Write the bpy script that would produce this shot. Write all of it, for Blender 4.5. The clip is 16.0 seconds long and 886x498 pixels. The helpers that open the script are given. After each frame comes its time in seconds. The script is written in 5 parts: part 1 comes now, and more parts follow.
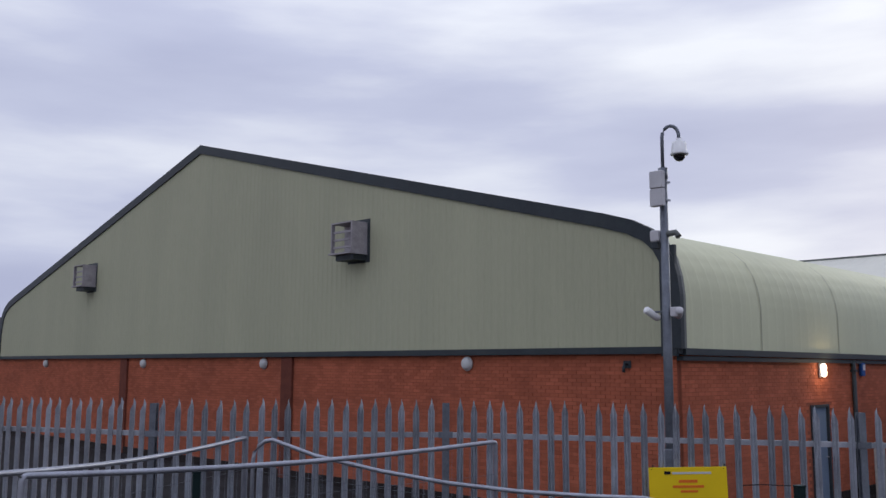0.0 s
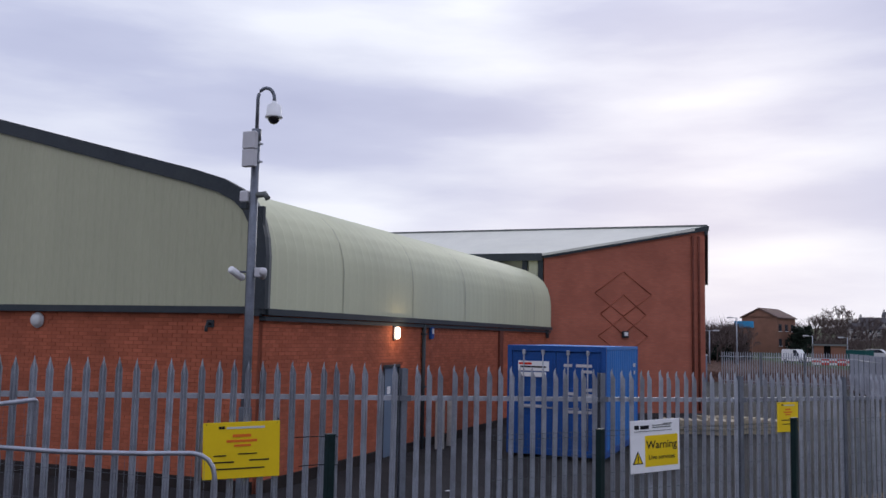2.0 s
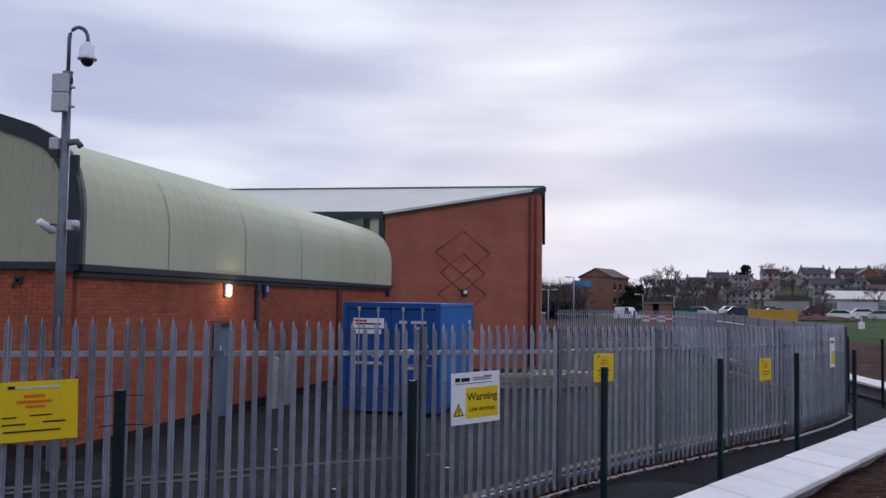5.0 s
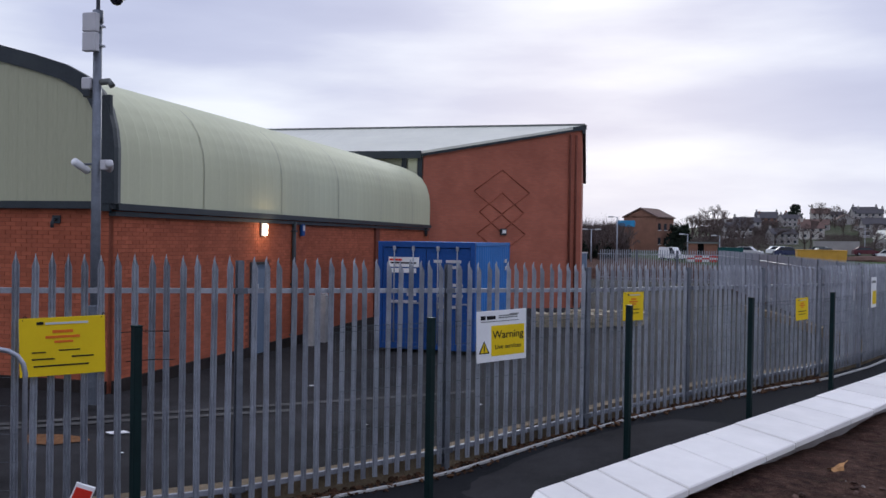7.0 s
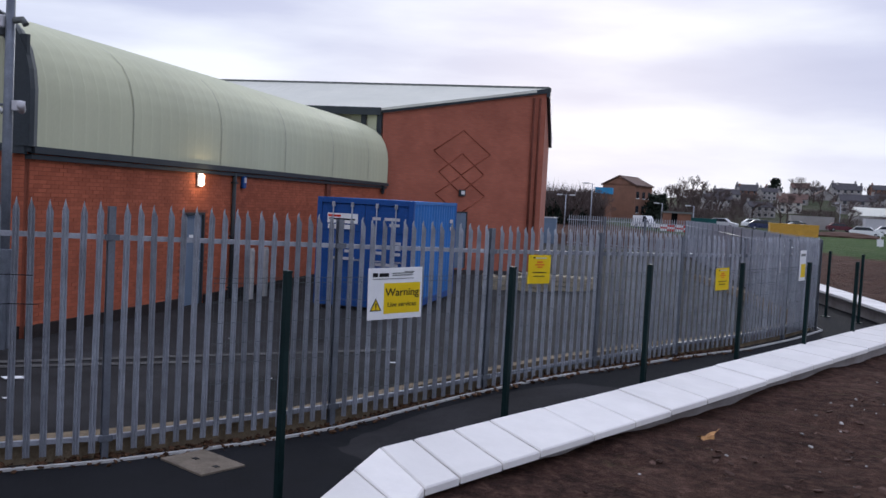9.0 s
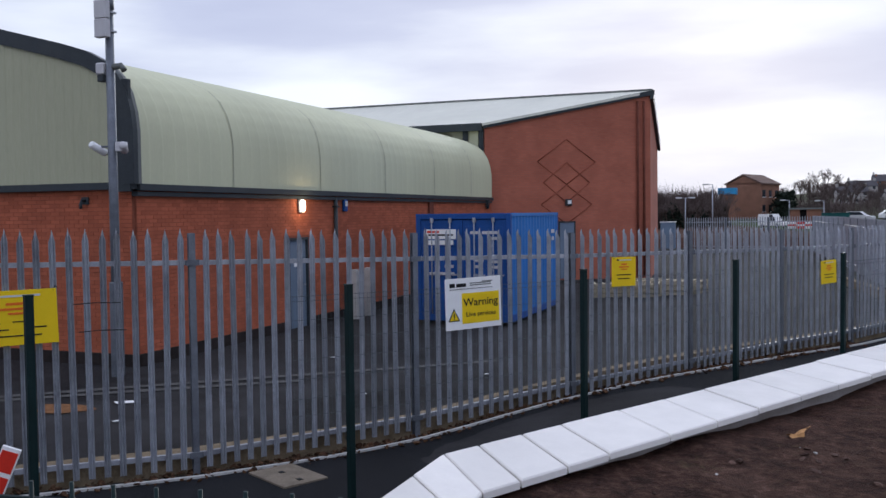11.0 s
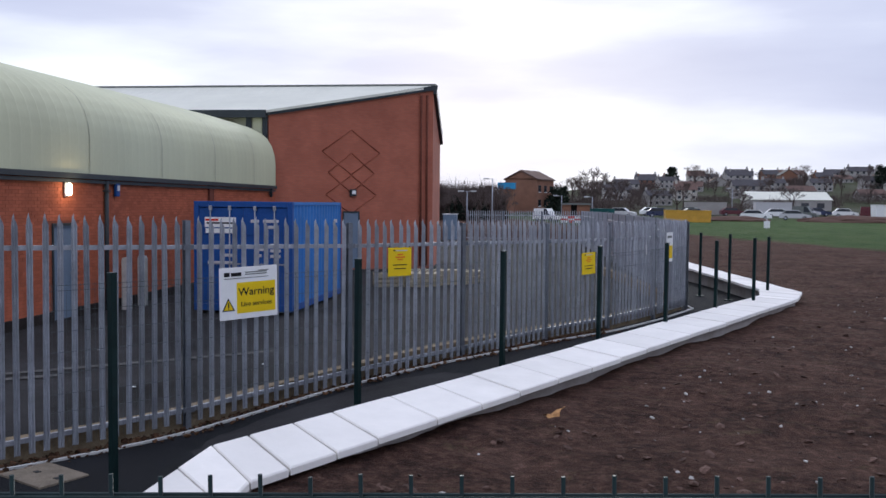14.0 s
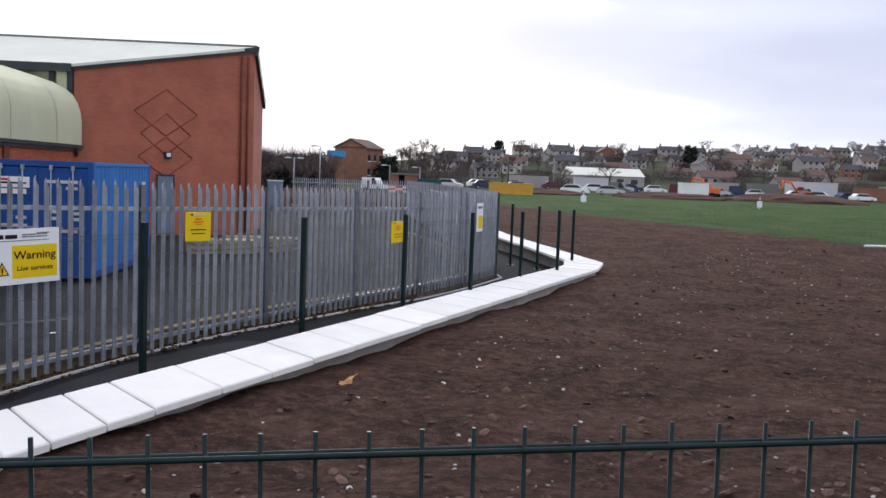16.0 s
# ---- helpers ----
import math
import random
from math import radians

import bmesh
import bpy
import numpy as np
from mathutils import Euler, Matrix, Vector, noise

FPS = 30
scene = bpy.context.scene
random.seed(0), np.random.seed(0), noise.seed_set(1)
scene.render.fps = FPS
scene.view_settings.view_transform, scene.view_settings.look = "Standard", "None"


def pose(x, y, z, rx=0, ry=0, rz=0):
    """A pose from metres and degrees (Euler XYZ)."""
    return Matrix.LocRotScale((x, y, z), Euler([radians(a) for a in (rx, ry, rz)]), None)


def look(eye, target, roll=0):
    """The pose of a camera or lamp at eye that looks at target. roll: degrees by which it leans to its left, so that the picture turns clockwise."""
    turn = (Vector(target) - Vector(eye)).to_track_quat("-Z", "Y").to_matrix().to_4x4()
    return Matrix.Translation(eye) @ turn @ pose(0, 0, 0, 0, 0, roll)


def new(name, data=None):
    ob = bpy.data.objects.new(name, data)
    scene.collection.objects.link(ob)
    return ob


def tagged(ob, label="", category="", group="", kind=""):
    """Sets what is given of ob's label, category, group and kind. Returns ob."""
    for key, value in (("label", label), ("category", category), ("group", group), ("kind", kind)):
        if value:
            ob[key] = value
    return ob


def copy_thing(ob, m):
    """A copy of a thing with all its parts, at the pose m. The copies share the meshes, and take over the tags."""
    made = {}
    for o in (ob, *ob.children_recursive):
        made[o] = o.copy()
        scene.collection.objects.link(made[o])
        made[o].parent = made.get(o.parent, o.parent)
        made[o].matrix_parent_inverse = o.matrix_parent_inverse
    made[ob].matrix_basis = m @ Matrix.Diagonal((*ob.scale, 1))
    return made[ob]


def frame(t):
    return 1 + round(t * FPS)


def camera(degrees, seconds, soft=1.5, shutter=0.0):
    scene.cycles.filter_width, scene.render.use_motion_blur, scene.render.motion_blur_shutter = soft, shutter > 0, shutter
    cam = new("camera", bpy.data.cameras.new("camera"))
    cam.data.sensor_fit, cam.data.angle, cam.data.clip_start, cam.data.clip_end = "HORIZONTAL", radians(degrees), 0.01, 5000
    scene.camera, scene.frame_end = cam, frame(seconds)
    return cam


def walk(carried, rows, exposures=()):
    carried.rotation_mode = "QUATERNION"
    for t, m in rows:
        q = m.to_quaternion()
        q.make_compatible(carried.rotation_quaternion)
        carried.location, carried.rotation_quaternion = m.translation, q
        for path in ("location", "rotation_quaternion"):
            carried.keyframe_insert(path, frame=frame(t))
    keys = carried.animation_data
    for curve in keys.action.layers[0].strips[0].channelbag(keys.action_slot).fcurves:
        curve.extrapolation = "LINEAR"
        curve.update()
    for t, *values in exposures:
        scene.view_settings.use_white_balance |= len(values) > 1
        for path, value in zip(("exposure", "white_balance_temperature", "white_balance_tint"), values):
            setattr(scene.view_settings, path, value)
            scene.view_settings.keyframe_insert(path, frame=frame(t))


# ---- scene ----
cam = camera(52.1, 16.0)

PATH = [
    (0, (8.617, -14.401, 2.967), (7.203, -13.012, 3.227), 0.3),
    (0.5, (8.6, -14.373, 2.965), (7.153, -13.012, 3.196), 2.3),
    (1, (8.69, -14.341, 2.96), (7.399, -12.833, 3.199), 1.9),
    (1.5, (8.823, -14.289, 2.923), (7.737, -12.626, 3.153), 1.8),
    (2, (8.964, -14.159, 2.91), (8.244, -12.303, 3.101), 1.2),
    (2.5, (9.073, -14.089, 2.891), (8.561, -12.165, 3.081), 1.0),
    (3, (9.104, -14.036, 2.859), (8.758, -12.073, 3.023), 1.3),
    (3.5, (9.144, -14.074, 2.858), (8.755, -12.118, 3.017), 1.1),
    (4, (9.176, -13.992, 2.837), (8.825, -12.029, 2.996), 0.8),
    (6.3, (9.3, -13.837, 2.841), (8.822, -11.896, 2.864), 0.9),
    (6.5, (9.329, -13.842, 2.835), (8.866, -11.897, 2.852), 0.4),
    (7, (9.411, -13.754, 2.817), (8.916, -11.816, 2.794), 0.9),
    (7.5, (9.713, -13.672, 2.819), (9.237, -11.73, 2.767), 0.6),
    (8, (9.941, -13.545, 2.787), (9.54, -11.587, 2.708), 1.0),
    (8.5, (10.177, -13.408, 2.804), (9.721, -11.463, 2.695), 3.2),
    (10.8, (10.976, -13.292, 2.746), (10.409, -11.376, 2.673), -1.1),
    (11, (10.988, -13.232, 2.733), (10.273, -11.366, 2.655), -0.7),
    (11.5, (10.914, -13.256, 2.72), (10.041, -11.458, 2.63), 0.2),
    (12, (10.956, -13.303, 2.726), (10.128, -11.484, 2.638), 0.2),
    (12.5, (11.085, -13.321, 2.764), (10.599, -11.383, 2.685), 2.0),
    (13, (11.151, -13.275, 2.753), (10.955, -11.287, 2.668), 1.9),
    (13.5, (11.169, -13.274, 2.744), (10.978, -11.286, 2.647), 0.2),
    (14, (11.128, -13.295, 2.738), (10.866, -11.315, 2.637), 0.6),
    (14.5, (11.133, -13.265, 2.74), (10.876, -11.285, 2.634), -0.0),
    (15, (11.184, -13.262, 2.738), (11.227, -11.266, 2.613), 1.4),
    (15.5, (11.288, -13.287, 2.726), (11.384, -11.294, 2.582), 2.2),
    (16, (11.496, -13.207, 2.717), (11.608, -11.217, 2.557), 2.2),
]
walk(cam, [(t, look(eye, target, roll)) for t, eye, target, roll in PATH],
     exposures=[(0, 0.08, 6350, 8), (0.5, 0.14, 6250, 9), (1.5, 0.36, 6450, 10), (2.5, -0.15, 6050, 11), (3.5, -0.12, 6050, 13), (6.5, 0.1, 6120, 8), (8, 0.2, 6170, 9), (11, 0.24, 6150, 6),
                (13.5, 0.32, 6180, 7), (14.5, 0.34, 6230, 5), (15, 0.38, 6330, 4), (15.5, 0.62, 6580, 3), (16, 0.66, 6680, 4)])

# ---- world and light ----
world = bpy.data.worlds.new("overcast_sky")
scene.world = world
world.use_nodes = True
wn, wl = world.node_tree.nodes, world.node_tree.links
wn.clear()
w_out, w_bg = wn.new("ShaderNodeOutputWorld"), wn.new("ShaderNodeBackground")
sky = wn.new("ShaderNodeTexSky")
sky.sky_type, sky.sun_disc = "NISHITA", False
SUN_EL, SUN_ROT = radians(14), radians(-5)
sky.sun_elevation, sky.sun_rotation, sky.air_density, sky.dust_density = SUN_EL, SUN_ROT, 1.0, 3.0
w_tc, w_map = wn.new("ShaderNodeTexCoord"), wn.new("ShaderNodeMapping")
w_map.inputs["Scale"].default_value = (1.0, 1.0, 5.0)
w_map.inputs["Location"].default_value = (0.35, 0.1, 0.2)
w_n1, w_n2 = wn.new("ShaderNodeTexNoise"), wn.new("ShaderNodeTexNoise")
w_n1.inputs["Scale"].default_value, w_n1.inputs["Detail"].default_value, w_n1.inputs["Roughness"].default_value = 3.6, 6.0, 0.5
w_n2.inputs["Scale"].default_value, w_n2.inputs["Detail"].default_value = 1.6, 2.0
w_add = wn.new("ShaderNodeMath"); w_add.operation = "MULTIPLY_ADD"; w_add.inputs[1].default_value = 0.5
w_r = wn.new("ShaderNodeValToRGB")
w_r.color_ramp.elements[0].position, w_r.color_ramp.elements[0].color = 0.55, (0.43, 0.45, 0.62, 1)
w_r.color_ramp.elements[1].position, w_r.color_ramp.elements[1].color = 1.0, (0.84, 0.85, 0.92, 1)
e = w_r.color_ramp.elements.new(0.76); e.color = (0.53, 0.55, 0.71, 1)
w_mix = wn.new("ShaderNodeMix"); w_mix.data_type = "RGBA"; w_mix.inputs[0].default_value = 0.97
w_sc = wn.new("ShaderNodeVectorMath"); w_sc.operation = "SCALE"; w_sc.inputs[3].default_value = 0.10
wl.new(w_tc.outputs["Generated"], w_map.inputs["Vector"])
wl.new(w_map.outputs["Vector"], w_n1.inputs["Vector"]); wl.new(w_map.outputs["Vector"], w_n2.inputs["Vector"])
wl.new(w_n1.outputs[0], w_add.inputs[0]); wl.new(w_n2.outputs[0], w_add.inputs[2])
w_dot = wn.new("ShaderNodeVectorMath"); w_dot.operation = "DOT_PRODUCT"
w_dot.inputs[1].default_value = (math.sin(SUN_ROT) * math.cos(SUN_EL), math.cos(SUN_ROT) * math.cos(SUN_EL), math.sin(SUN_EL))
w_max = wn.new("ShaderNodeMath"); w_max.operation = "MAXIMUM"; w_max.inputs[1].default_value = 0.0
w_pow = wn.new("ShaderNodeMath"); w_pow.operation = "POWER"; w_pow.inputs[1].default_value = 14.0
w_glow = wn.new("ShaderNodeMath"); w_glow.operation = "MULTIPLY_ADD"; w_glow.inputs[1].default_value = 0.09
wl.new(w_tc.outputs["Generated"], w_dot.inputs[0]); wl.new(w_dot.outputs["Value"], w_max.inputs[0]); wl.new(w_max.outputs[0], w_pow.inputs[0])
wl.new(w_pow.outputs[0], w_glow.inputs[0]); wl.new(w_add.outputs[0], w_glow.inputs[2])
wl.new(sky.outputs[0], w_sc.inputs[0]); wl.new(w_sc.outputs[0], w_mix.inputs[6]); wl.new(w_r.outputs[0], w_mix.inputs[7])
wl.new(w_glow.outputs[0], w_r.inputs[0])
wl.new(w_mix.outputs[2], w_bg.inputs[0]); wl.new(w_bg.outputs[0], w_out.inputs[0])
# an overcast sky brightens towards the zenith
w_sep, w_zen = wn.new("ShaderNodeSeparateXYZ"), wn.new("ShaderNodeMapRange")
for k, v in ((1, 0.3), (2, 1.0), (3, 1.0), (4, 1.55)):
    w_zen.inputs[k].default_value = v
wl.new(w_tc.outputs["Generated"], w_sep.inputs[0]); wl.new(w_sep.outputs["Z"], w_zen.inputs[0]); wl.new(w_zen.outputs[0], w_bg.inputs[1])

sun_data = bpy.data.lights.new("sun", "SUN")
sun_data.energy, sun_data.angle, sun_data.color = 0.6, radians(25), (1.0, 0.96, 0.9)
sun = new("sun", sun_data)
sun.matrix_world = look((0, 0, 60), (0 - math.sin(-SUN_ROT) * -40, -70, 60 - 80 * math.tan(SUN_EL)))

# ---- materials ----
def mat(name, colour, rough=0.8, metal=0.0, vary=0.15, scale=3.0, bump=0.0, bscale=40.0, dirt=None, dirt_amount=0.4,
        per_piece=0.0, stretch=(1, 1, 1), island=False, emit=0.0, world_space=True, spec=0.16):
    m = bpy.data.materials.new(name)
    m.use_nodes = True
    n, l = m.node_tree.nodes, m.node_tree.links
    b = n["Principled BSDF"]
    b.inputs["Roughness"].default_value, b.inputs["Metallic"].default_value = rough, metal
    b.inputs["Specular IOR Level"].default_value = spec
    tc, mp = n.new("ShaderNodeTexCoord"), n.new("ShaderNodeMapping")
    if world_space:
        geo = n.new("ShaderNodeNewGeometry"); l.new(geo.outputs["Position"], mp.inputs["Vector"])
    else:
        l.new(tc.outputs["Object"], mp.inputs["Vector"])
    mp.inputs["Scale"].default_value = stretch
    big, fine = n.new("ShaderNodeTexNoise"), n.new("ShaderNodeTexNoise")
    big.inputs["Scale"].default_value, big.inputs["Detail"].default_value, big.inputs["Roughness"].default_value = scale, 6, 0.65
    fine.inputs["Scale"].default_value, fine.inputs["Detail"].default_value = bscale, 4
    l.new(mp.outputs[0], big.inputs["Vector"]); l.new(mp.outputs[0], fine.inputs["Vector"])
    ramp = n.new("ShaderNodeValToRGB")
    lo = [max(0, c * (1 - vary)) for c in colour]; hi = [min(1, c * (1 + vary)) for c in colour]
    ramp.color_ramp.elements[0].position, ramp.color_ramp.elements[0].color = 0.32, (*lo, 1)
    ramp.color_ramp.elements[1].position, ramp.color_ramp.elements[1].color = 0.68, (*hi, 1)
    l.new(big.outputs[0], ramp.inputs[0])
    out = ramp.outputs[0]
    grain = n.new("ShaderNodeMix"); grain.data_type, grain.blend_type = "RGBA", "OVERLAY"
    grain.inputs[0].default_value = min(1.0, vary * 1.5)
    l.new(out, grain.inputs[6]); l.new(fine.outputs[0], grain.inputs[7]); out = grain.outputs[2]
    if dirt:
        d, dr = n.new("ShaderNodeTexNoise"), n.new("ShaderNodeValToRGB")
        d.inputs["Scale"].default_value, d.inputs["Detail"].default_value = scale * 0.37, 8
        d.inputs["Roughness"].default_value = 0.7
        l.new(mp.outputs[0], d.inputs["Vector"])
        dr.color_ramp.elements[0].position, dr.color_ramp.elements[1].position = 0.5, 0.72
        l.new(d.outputs[0], dr.inputs[0])
        f = n.new("ShaderNodeMath"); f.operation = "MULTIPLY"; f.inputs[1].default_value = dirt_amount
        l.new(dr.outputs[0], f.inputs[0])
        mx = n.new("ShaderNodeMix"); mx.data_type = "RGBA"
        l.new(f.outputs[0], mx.inputs[0]); l.new(out, mx.inputs[6]); mx.inputs[7].default_value = (*dirt, 1); out = mx.outputs[2]
    if per_piece:
        if island:
            g2 = n.new("ShaderNodeNewGeometry"); rnd = g2.outputs["Random Per Island"]
        else:
            oi = n.new("ShaderNodeObjectInfo"); rnd = oi.outputs["Random"]
        mr = n.new("ShaderNodeMapRange"); mr.inputs[3].default_value, mr.inputs[4].default_value = 1 - per_piece, 1 + per_piece
        l.new(rnd, mr.inputs[0])
        hs = n.new("ShaderNodeHueSaturation"); l.new(mr.outputs[0], hs.inputs["Value"]); l.new(out, hs.inputs["Color"]); out = hs.outputs[0]
    l.new(out, b.inputs["Base Color"])
    rr = n.new("ShaderNodeMapRange"); rr.inputs[3].default_value, rr.inputs[4].default_value = max(0.05, rough - 0.12), min(1, rough + 0.12)
    l.new(big.outputs[0], rr.inputs[0]); l.new(rr.outputs[0], b.inputs["Roughness"])
    if bump:
        bp = n.new("ShaderNodeBump"); bp.inputs["Strength"].default_value, bp.inputs["Distance"].default_value = bump, 0.02
        l.new(fine.outputs[0], bp.inputs["Height"]); l.new(bp.outputs[0], b.inputs["Normal"])
    if emit:
        b.inputs["Emission Color"].default_value = (1.0, 0.86, 0.62, 1); b.inputs["Emission Strength"].default_value = emit
    return m

M_galv = mat("galvanised_steel", (0.365, 0.38, 0.415), 0.5, 0.3, 0.18, 5, 0.05, 60, dirt=(0.24, 0.24, 0.26), dirt_amount=0.5, per_piece=0.16)
M_galv_post = mat("galvanised_post", (0.16, 0.175, 0.20), 0.5, 0.5, 0.2, 5, 0.05, 60, dirt=(0.10, 0.10, 0.12), per_piece=0.1)
M_wire = mat("dark_mesh_wire", (0.09, 0.11, 0.11), 0.6, 0.1, 0.2, 6)
M_tube = mat("galvanised_tube", (0.32, 0.33, 0.37), 0.4, 0.6, 0.15, 6, 0.0, 60)
M_greenpost = mat("dark_green_powder_coat", (0.006, 0.018, 0.018), 0.45, 0.0, 0.2, 6, 0.0)
M_brick = mat("red_brick", (0.42, 0.122, 0.066), 0.9, 0, 0.14, 1.2, 0.3, 90, dirt=(0.22, 0.075, 0.05), dirt_amount=0.4, per_piece=0.13, island=True)
M_brick_piece = mat("red_brick_piece", (0.42, 0.122, 0.066), 0.9, 0, 0.14, 1.2, 0.3, 90, dirt=(0.22, 0.075, 0.05), dirt_amount=0.4, per_piece=0.13)
M_mortar = mat("mortar", (0.27, 0.09, 0.055), 0.95, 0, 0.2, 3, 0.3, 60)
M_cover = mat("pale_cover_concrete", (0.20, 0.165, 0.125), 0.9, 0, 0.25, 4, 0.3, 50)
M_plinth = mat("black_stained_plinth", (0.028, 0.022, 0.02), 0.85, 0, 0.4, 2, 0.3, 40)
M_brick_dark = mat("dark_brick", (0.15, 0.05, 0.034), 0.9, 0, 0.2, 3, 0.2, 60, per_piece=0.1)
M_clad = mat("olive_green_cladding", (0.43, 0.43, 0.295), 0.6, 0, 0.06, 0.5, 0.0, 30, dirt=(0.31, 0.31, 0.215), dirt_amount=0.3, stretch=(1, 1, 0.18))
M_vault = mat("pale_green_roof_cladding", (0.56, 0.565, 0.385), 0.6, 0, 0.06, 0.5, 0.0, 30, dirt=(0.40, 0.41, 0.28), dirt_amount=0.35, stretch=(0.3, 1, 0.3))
M_seam = mat("roof_seam_metal", (0.33, 0.335, 0.24), 0.45, 0, 0.1, 1)
M_roof = mat("pale_cream_roof_sheet", (0.70, 0.69, 0.59), 0.7, 0, 0.06, 0.6, 0.0, 30)
M_trim = mat("dark_grey_trim", (0.042, 0.05, 0.056), 0.45, 0, 0.15, 2, 0.0, 30, dirt=(0.08, 0.09, 0.08), dirt_amount=0.3)
M_trim_light = mat("mid_grey_trim", (0.16, 0.17, 0.16), 0.45, 0, 0.1, 2)
M_asphalt = mat("worn_asphalt", (0.034, 0.033, 0.034), 0.88, 0, 0.35, 0.7, 0.35, 70, dirt=(0.009, 0.009, 0.009), dirt_amount=0.95, spec=0.05)
M_path = mat("fresh_asphalt", (0.015, 0.0155, 0.0175), 0.85, 0, 0.25, 1.4, 0.4, 110, spec=0.08)
M_conc = mat("stained_concrete", (0.22, 0.17, 0.11), 0.9, 0, 0.3, 5, 0.4, 50, dirt=(0.10, 0.075, 0.045), dirt_amount=0.75)
M_gutter = mat("dirty_gutter_concrete", (0.085, 0.083, 0.08), 0.85, 0, 0.4, 5, 0.3, 50, dirt=(0.02, 0.02, 0.02), dirt_amount=0.8)
M_edging = mat("pale_concrete_edging", (0.48, 0.47, 0.45), 0.85, 0, 0.15, 6, 0.2, 50)
M_coping = mat("white_concrete_coping", (0.80, 0.765, 0.715), 0.8, 0, 0.06, 1.3, 0.08, 60, dirt=(0.62, 0.59, 0.54), dirt_amount=0.45, per_piece=0.06)
M_wall = mat("retaining_wall_concrete", (0.33, 0.30, 0.28), 0.9, 0, 0.15, 2, 0.2, 40, dirt=(0.17, 0.13, 0.10), dirt_amount=0.5)
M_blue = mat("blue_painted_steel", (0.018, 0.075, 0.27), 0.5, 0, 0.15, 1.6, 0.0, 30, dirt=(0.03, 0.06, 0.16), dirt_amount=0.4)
# same container blue, with the brighter light on side and roof put into the colour
M_blue_lit = mat("lit_blue_painted_steel", (0.045, 0.18, 0.48), 0.55, 0, 0.12, 1.6, 0.0, 30, dirt=(0.05, 0.12, 0.28), dirt_amount=0.35)
M_white = mat("white_plastic", (0.82, 0.82, 0.81), 0.5, 0, 0.04, 4)
M_offwhite = mat("grey_white_enclosure", (0.55, 0.54, 0.55), 0.5, 0, 0.05, 4)
M_yellow = mat("yellow_sign_board", (0.80, 0.56, 0.012), 0.55, 0, 0.04, 3)
M_red = mat("red_print", (0.72, 0.16, 0.02), 0.6, 0, 0.05, 3)
M_redw = mat("red_reflective", (0.62, 0.035, 0.02), 0.5, 0, 0.08, 5)
M_black = mat("black_print", (0.012, 0.012, 0.014), 0.6, 0, 0.1, 3)
M_glassdark = mat("dark_dome_glass", (0.015, 0.015, 0.018), 0.1, 0, 0.05, 3, spec=0.6)
M_lamp_on = mat("lit_lamp_diffuser", (0.9, 0.85, 0.7), 0.4, 0, 0.02, 3, emit=6.0)
M_lamp_off = mat("white_lamp_diffuser", (0.55, 0.55, 0.54), 0.4, 0, 0.05, 8)
M_door = mat("blue_grey_door_paint", (0.16, 0.21, 0.28), 0.5, 0, 0.08, 2)
M_vent = mat("grey_vent_cowl", (0.36, 0.335, 0.35), 0.6, 0.1, 0.2, 4, 0.05, 40, dirt=(0.22, 0.2, 0.2))
M_pallet = mat("weathered_wood", (0.36, 0.31, 0.22), 0.85, 0, 0.25, 6, 0.3, 60)
M_stone = mat("pale_stone", (0.42, 0.39, 0.36), 0.85, 0, 0.2, 6, 0.2, 50, per_piece=0.35, island=True)
M_clod = mat("soil_clod", (0.105, 0.064, 0.05), 0.95, 0, 0.3, 8, 0.4, 60, per_piece=0.4, island=True)
M_litter = mat("dead_leaf_litter", (0.075, 0.04, 0.022), 0.95, 0, 0.4, 8, 0.3, 60, per_piece=0.6, island=True)
M_leaf = mat("dead_leaf", (0.45, 0.24, 0.10), 0.8, 0, 0.2, 20)
M_bark = mat("winter_bark", (0.075, 0.055, 0.048), 0.95, 0, 0.25, 4, 0.2, 40)
# twig brown made paler and greyer, so distance haze is part of the colour
M_twig = mat("hazed_winter_twigs", (0.115, 0.088, 0.08), 0.95, 0, 0.3, 0.6)
M_ever = mat("evergreen_needles", (0.018, 0.026, 0.018), 0.9, 0, 0.3, 1.2, per_piece=0.3, island=True)
M_pebble = mat("grey_pebbledash", (0.36, 0.34, 0.32), 0.9, 0, 0.1, 0.6, 0.2, 20)
M_cream = mat("cream_render", (0.50, 0.47, 0.42), 0.9, 0, 0.1, 0.6)
M_farbrick = mat("brown_brick", (0.24, 0.125, 0.085), 0.9, 0, 0.12, 0.8)
M_slate = mat("slate_roof", (0.075, 0.07, 0.075), 0.7, 0, 0.2, 0.8)
M_tile = mat("brown_roof_tiles", (0.14, 0.09, 0.075), 0.8, 0, 0.2, 0.8)
M_window = mat("dark_window_glass", (0.03, 0.035, 0.045), 0.15, 0, 0.1, 1, spec=0.6)
M_orange = mat("orange_machine_paint", (0.75, 0.16, 0.03), 0.5, 0, 0.1, 2)
M_skip = mat("yellow_skip_paint", (0.60, 0.34, 0.06), 0.55, 0, 0.12, 1)
M_teal = mat("dark_teal_steel", (0.02, 0.10, 0.10), 0.6, 0, 0.15, 1)
M_skyblue = mat("bright_blue_cladding", (0.05, 0.28, 0.52), 0.6, 0, 0.1, 1)
M_tyre = mat("black_rubber", (0.015, 0.015, 0.016), 0.8, 0, 0.1, 6)
M_maroon = mat("maroon_car_paint", (0.10, 0.012, 0.022), 0.3, 0, 0.05, 2, spec=0.5)
M_carblue = mat("dark_blue_car_paint", (0.02, 0.03, 0.09), 0.3, 0, 0.05, 2, spec=0.5)
